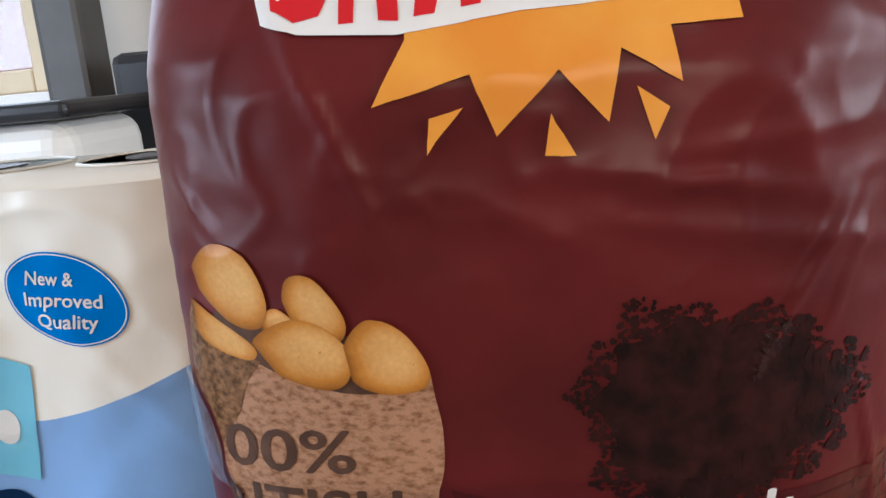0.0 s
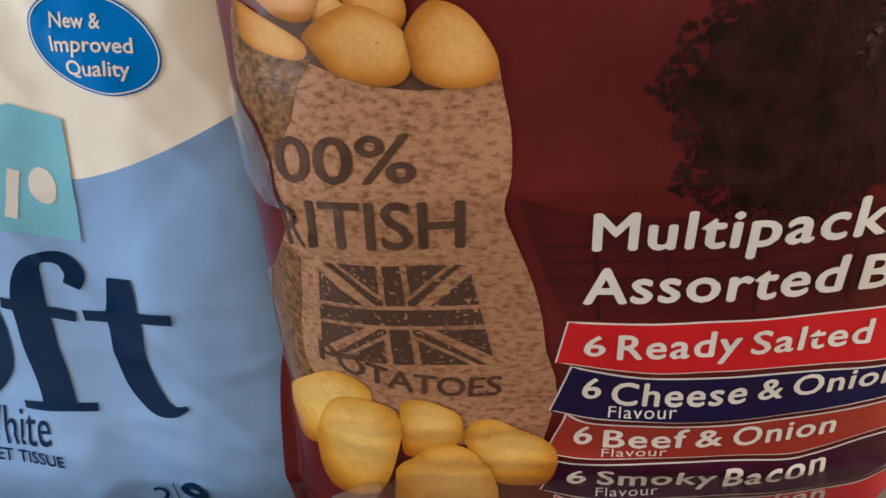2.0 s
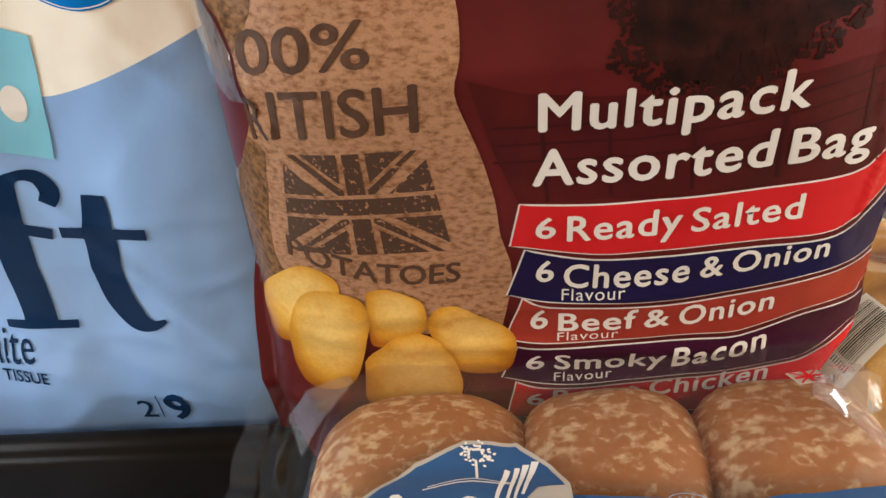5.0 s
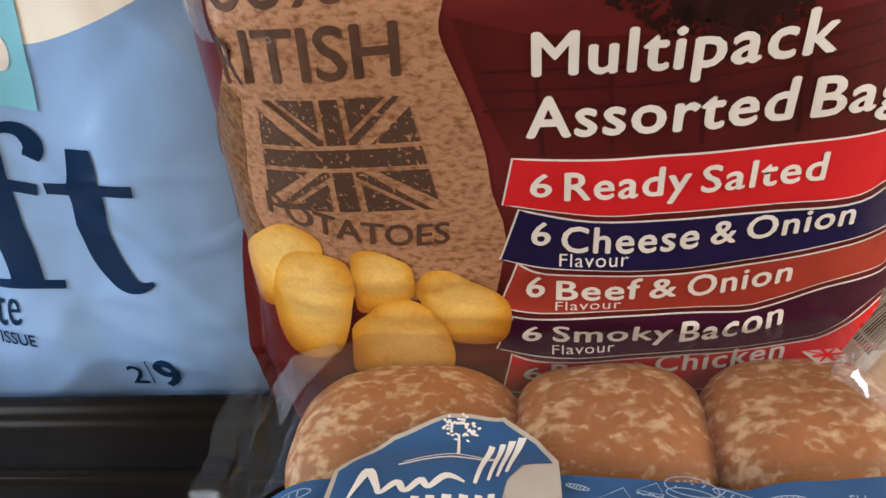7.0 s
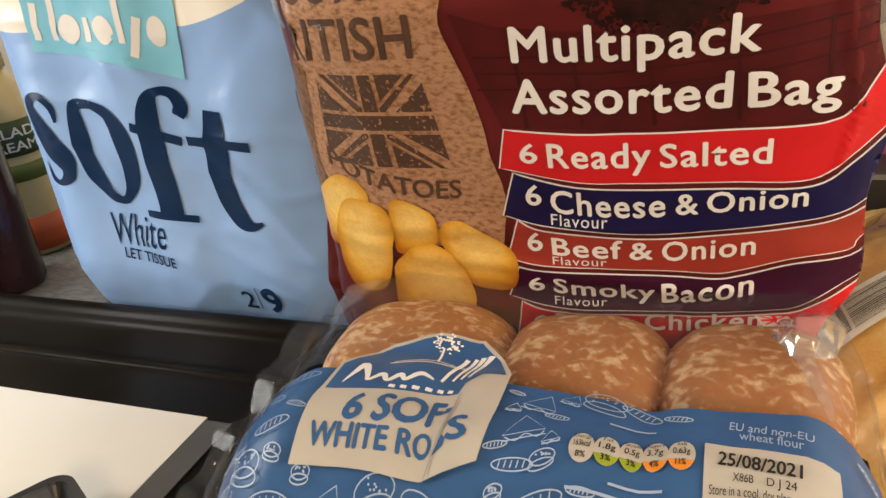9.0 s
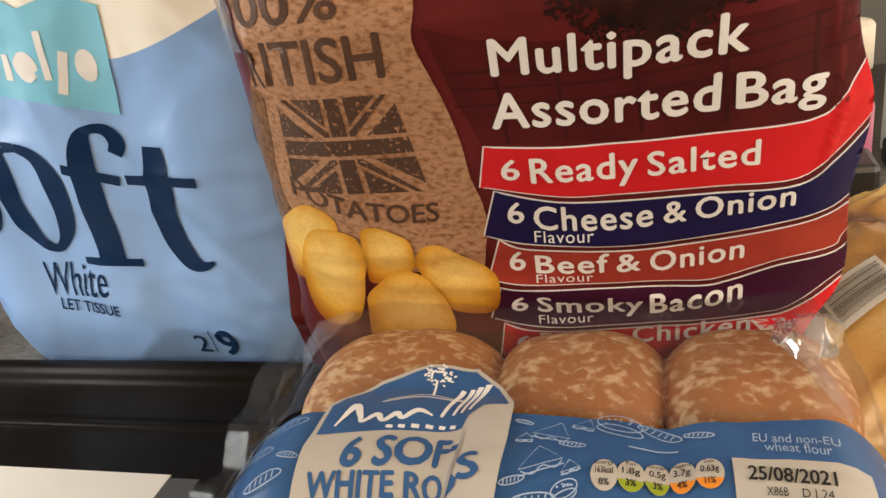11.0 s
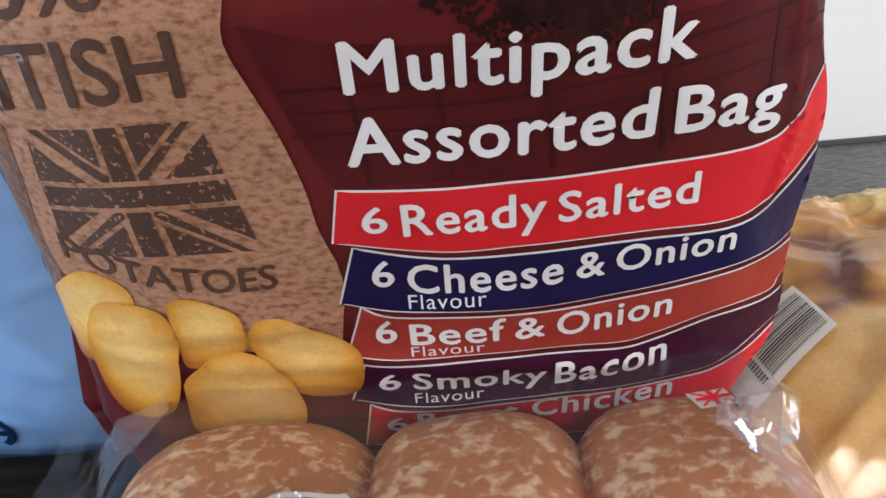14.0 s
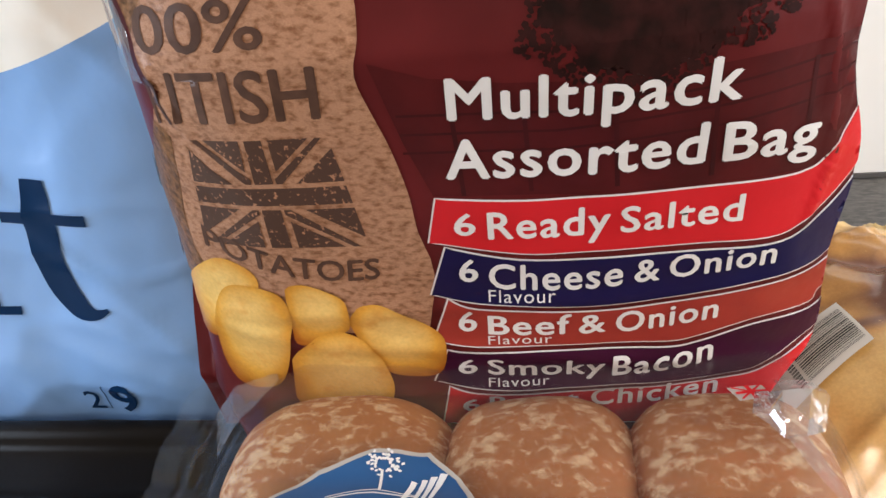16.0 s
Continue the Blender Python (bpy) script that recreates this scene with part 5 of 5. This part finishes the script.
# ramp: painted dark of the gaps, then roll brown, then film gold
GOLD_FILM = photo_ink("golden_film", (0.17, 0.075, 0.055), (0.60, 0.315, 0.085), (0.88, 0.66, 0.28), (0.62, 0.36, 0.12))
gp = GOLD_FILM.node_tree.nodes["Principled BSDF"]
gp.inputs["Roughness"].default_value, gp.inputs["Specular IOR Level"].default_value = 0.22, 0.7
top = part("bag_top", sheet(lambda a, b: on_gold(a, b, 0), GX - GW, GX + GW, 170, GY - GD, GY + GD, 140), GOLD_FILM, gold, "golden film over brown rolls, shade painted between them", smooth=True)
# tone per point: shade between the rolls is put into the colour, golden behind
tones = []
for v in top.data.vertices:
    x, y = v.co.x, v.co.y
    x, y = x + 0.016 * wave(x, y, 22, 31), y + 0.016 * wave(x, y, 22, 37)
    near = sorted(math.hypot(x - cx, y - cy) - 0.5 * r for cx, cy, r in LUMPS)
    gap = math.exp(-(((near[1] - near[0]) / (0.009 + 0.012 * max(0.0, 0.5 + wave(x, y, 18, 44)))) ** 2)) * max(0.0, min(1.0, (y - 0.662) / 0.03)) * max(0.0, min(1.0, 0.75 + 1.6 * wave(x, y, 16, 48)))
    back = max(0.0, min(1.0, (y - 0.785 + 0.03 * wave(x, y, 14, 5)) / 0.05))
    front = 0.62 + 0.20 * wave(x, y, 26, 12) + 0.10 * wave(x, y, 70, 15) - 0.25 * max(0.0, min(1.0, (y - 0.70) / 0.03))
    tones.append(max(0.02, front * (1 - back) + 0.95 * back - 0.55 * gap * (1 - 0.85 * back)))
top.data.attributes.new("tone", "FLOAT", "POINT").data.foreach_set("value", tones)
part("bag_base", box(GX - 0.20, GX + 0.20, GY - 0.155, GY + 0.155, COUNTER + 0.0005, COUNTER + 0.004), GOLD_FILM, gold)


def on_label(x, y, off):
    return Vector((x, y, gold_smooth(x, y)[0] + off))


code = part("barcode_label", drape(poly([(0.1825, 0.728), (0.191, 0.6875), (0.1380, 0.6500), (0.1295, 0.6905)]), on_label, 0.002), mat("white_label_paper", (0.72, 0.69, 0.62), (0.66, 0.63, 0.56), scale=30, rough=0.5), gold, "white barcode label with black bars", smooth=True)
start, across, along = Vector((0.1805, 0.7235)), Vector((0.0085, -0.0405)), Vector((-0.0345, -0.0243))
rng = random.Random(2)
s = 0.08
while s < 0.80:
    w = rng.choice((0.008, 0.012, 0.022))
    p = start + across * s
    part("barcode_bar", drape(poly([tuple(p), tuple(p + across * w), tuple(p + across * w + along), tuple(p + along)]), on_label, 0.0024), BLACK_INK, code)
    s += w + rng.choice((0.015, 0.022, 0.032))
part("small_print", drape(polys([[tuple(start + across * (0.1 + 0.055 * k) + along * 1.05), tuple(start + across * (0.132 + 0.055 * k) + along * 1.05), tuple(start + across * (0.132 + 0.055 * k) + along * 1.15), tuple(start + across * (0.1 + 0.055 * k) + along * 1.15)] for k in range(13)]), on_label, 0.0024), BLACK_INK, code)

# ---- things behind, right ----
cable = thing("black_plug", "small black plug lying against the white board", "plug")
part("plug_body", joined([box(0.288, 0.318, 1.150, 1.178, COUNTER + 0.0005, 0.000, 0.005), box(0.300, 0.325, 1.152, 1.176, -0.004, 0.028, 0.006, m=None), box(0.310, 0.335, 1.158, 1.17, -0.004, 0.004, 0.003)]), DARK, cable)
bottle = thing("pink_bottle", "pink plastic bottle with a cream cap on the worktop", "bottle")
part("bottle_body", lathe([(0.026, COUNTER + 0.0005), (0.030, COUNTER + 0.006), (0.030, 0.085), (0.022, 0.115), (0.019, 0.122)], 32, pose(0.212, 1.02, 0)), mat("pink_plastic", (0.48, 0.14, 0.22), (0.40, 0.11, 0.19), scale=25, rough=0.35), bottle, smooth=True)
part("cap", lathe([(0.026, 0.122), (0.026, 0.160), (0.024, 0.163)], 32, pose(0.212, 1.02, 0)), mat("cream_cap", (0.74, 0.66, 0.52), scale=25, rough=0.4), bottle, "cream screw cap", smooth=True)
caddy = thing("black_box", "dark box standing on the worktop behind the bags", "box")
part("box_body", box(0.06, 0.232, 0.93, 0.985, COUNTER + 0.0005, 0.058, 0.006), DARK, caddy)

# ---- bottles beside the tissue ----
dressing = thing("dressing_bottle", "squeezy salad dressing bottle with a green and orange label", "bottle")
DM = pose(-0.728, 0.872, COUNTER)
part("bottle_body", lathe([(0.030, 0.0005), (0.034, 0.006), (0.036, 0.06), (0.034, 0.16), (0.028, 0.20), (0.018, 0.222)], 36, DM), mat("cream_plastic", (0.62, 0.50, 0.26), (0.56, 0.44, 0.22), scale=25, rough=0.35), dressing, smooth=True)
part("label_green", lathe([(0.0365, 0.125), (0.0358, 0.165)], 36, DM), mat("dark_green_label", (0.035, 0.075, 0.02), (0.03, 0.06, 0.015), scale=30, rough=0.4), dressing, "dark green label", smooth=True)
part("label_orange", lathe([(0.0360, 0.008), (0.0370, 0.050)], 36, DM), mat("orange_label", (0.62, 0.11, 0.03), (0.54, 0.09, 0.025), scale=30, rough=0.4), dressing, "orange label band", smooth=True)
part("label_olive", lathe([(0.0367, 0.095), (0.0366, 0.115)], 36, DM), mat("olive_label", (0.14, 0.17, 0.03), (0.11, 0.14, 0.025), scale=30, rough=0.4), dressing, "olive label band", smooth=True)
part("cap", lathe([(0.022, 0.222), (0.022, 0.262), (0.019, 0.266)], 28, DM), mat("yellow_cap", (0.66, 0.50, 0.24), scale=25, rough=0.4), dressing, smooth=True)
for row, (text, zb) in enumerate((("SALAD", 0.147), ("CREAM", 0.131))):
    turn = math.atan2(-0.64, 0.77)
    part("lettering", drape(words(text, (-0.030, zb), (0.030, zb), (-0.030, zb + 0.011), 0.015), lambda a, b, o: DM @ Vector(((0.0366 + o) * math.cos(turn + a / 0.036), (0.0366 + o) * math.sin(turn + a / 0.036), b)), 0.0006, 0.004), WHITE_INK, dressing)
sauce = thing("dark_bottle", "dark glass bottle beside the dressing bottle", "bottle")
SM = pose(-0.684, 0.772, COUNTER)
part("bottle_body", lathe([(0.036, 0.0005), (0.041, 0.006), (0.041, 0.17), (0.030, 0.20), (0.016, 0.225), (0.016, 0.262)], 36, SM), mat("dark_glass", (0.022, 0.008, 0.010), (0.03, 0.011, 0.013), scale=15, rough=0.18), sauce, smooth=True)
part("cap", lathe([(0.0175, 0.2625), (0.0175, 0.285), (0.016, 0.287)], 28, SM), DARK, sauce, "black screw cap", smooth=True)

# ---- things behind, left ----
bin_ = thing("white_bin", "white rounded container with a dark rim", "container")
part("bin_body", box(-0.72, -0.49, 1.10, 1.30, COUNTER + 0.0005, 0.425, 0.03, seg=4), PANEL_WHITE, bin_)
part("rim", box(-0.735, -0.475, 1.085, 1.315, 0.426, 0.446, 0.009, seg=3), DARK, bin_, "dark rounded rim")
flask = thing("black_machine", "black kitchen appliance standing on the worktop", "appliance")
part("machine_body", box(-0.56, -0.40, 1.36, 1.52, COUNTER + 0.0005, 0.50, 0.015), DARK, flask)
part("machine_column", box(-0.69, -0.62, 1.42, 1.50, COUNTER + 0.0005, 0.80, 0.010), GREY_DARK, flask, "dark grey upright column")
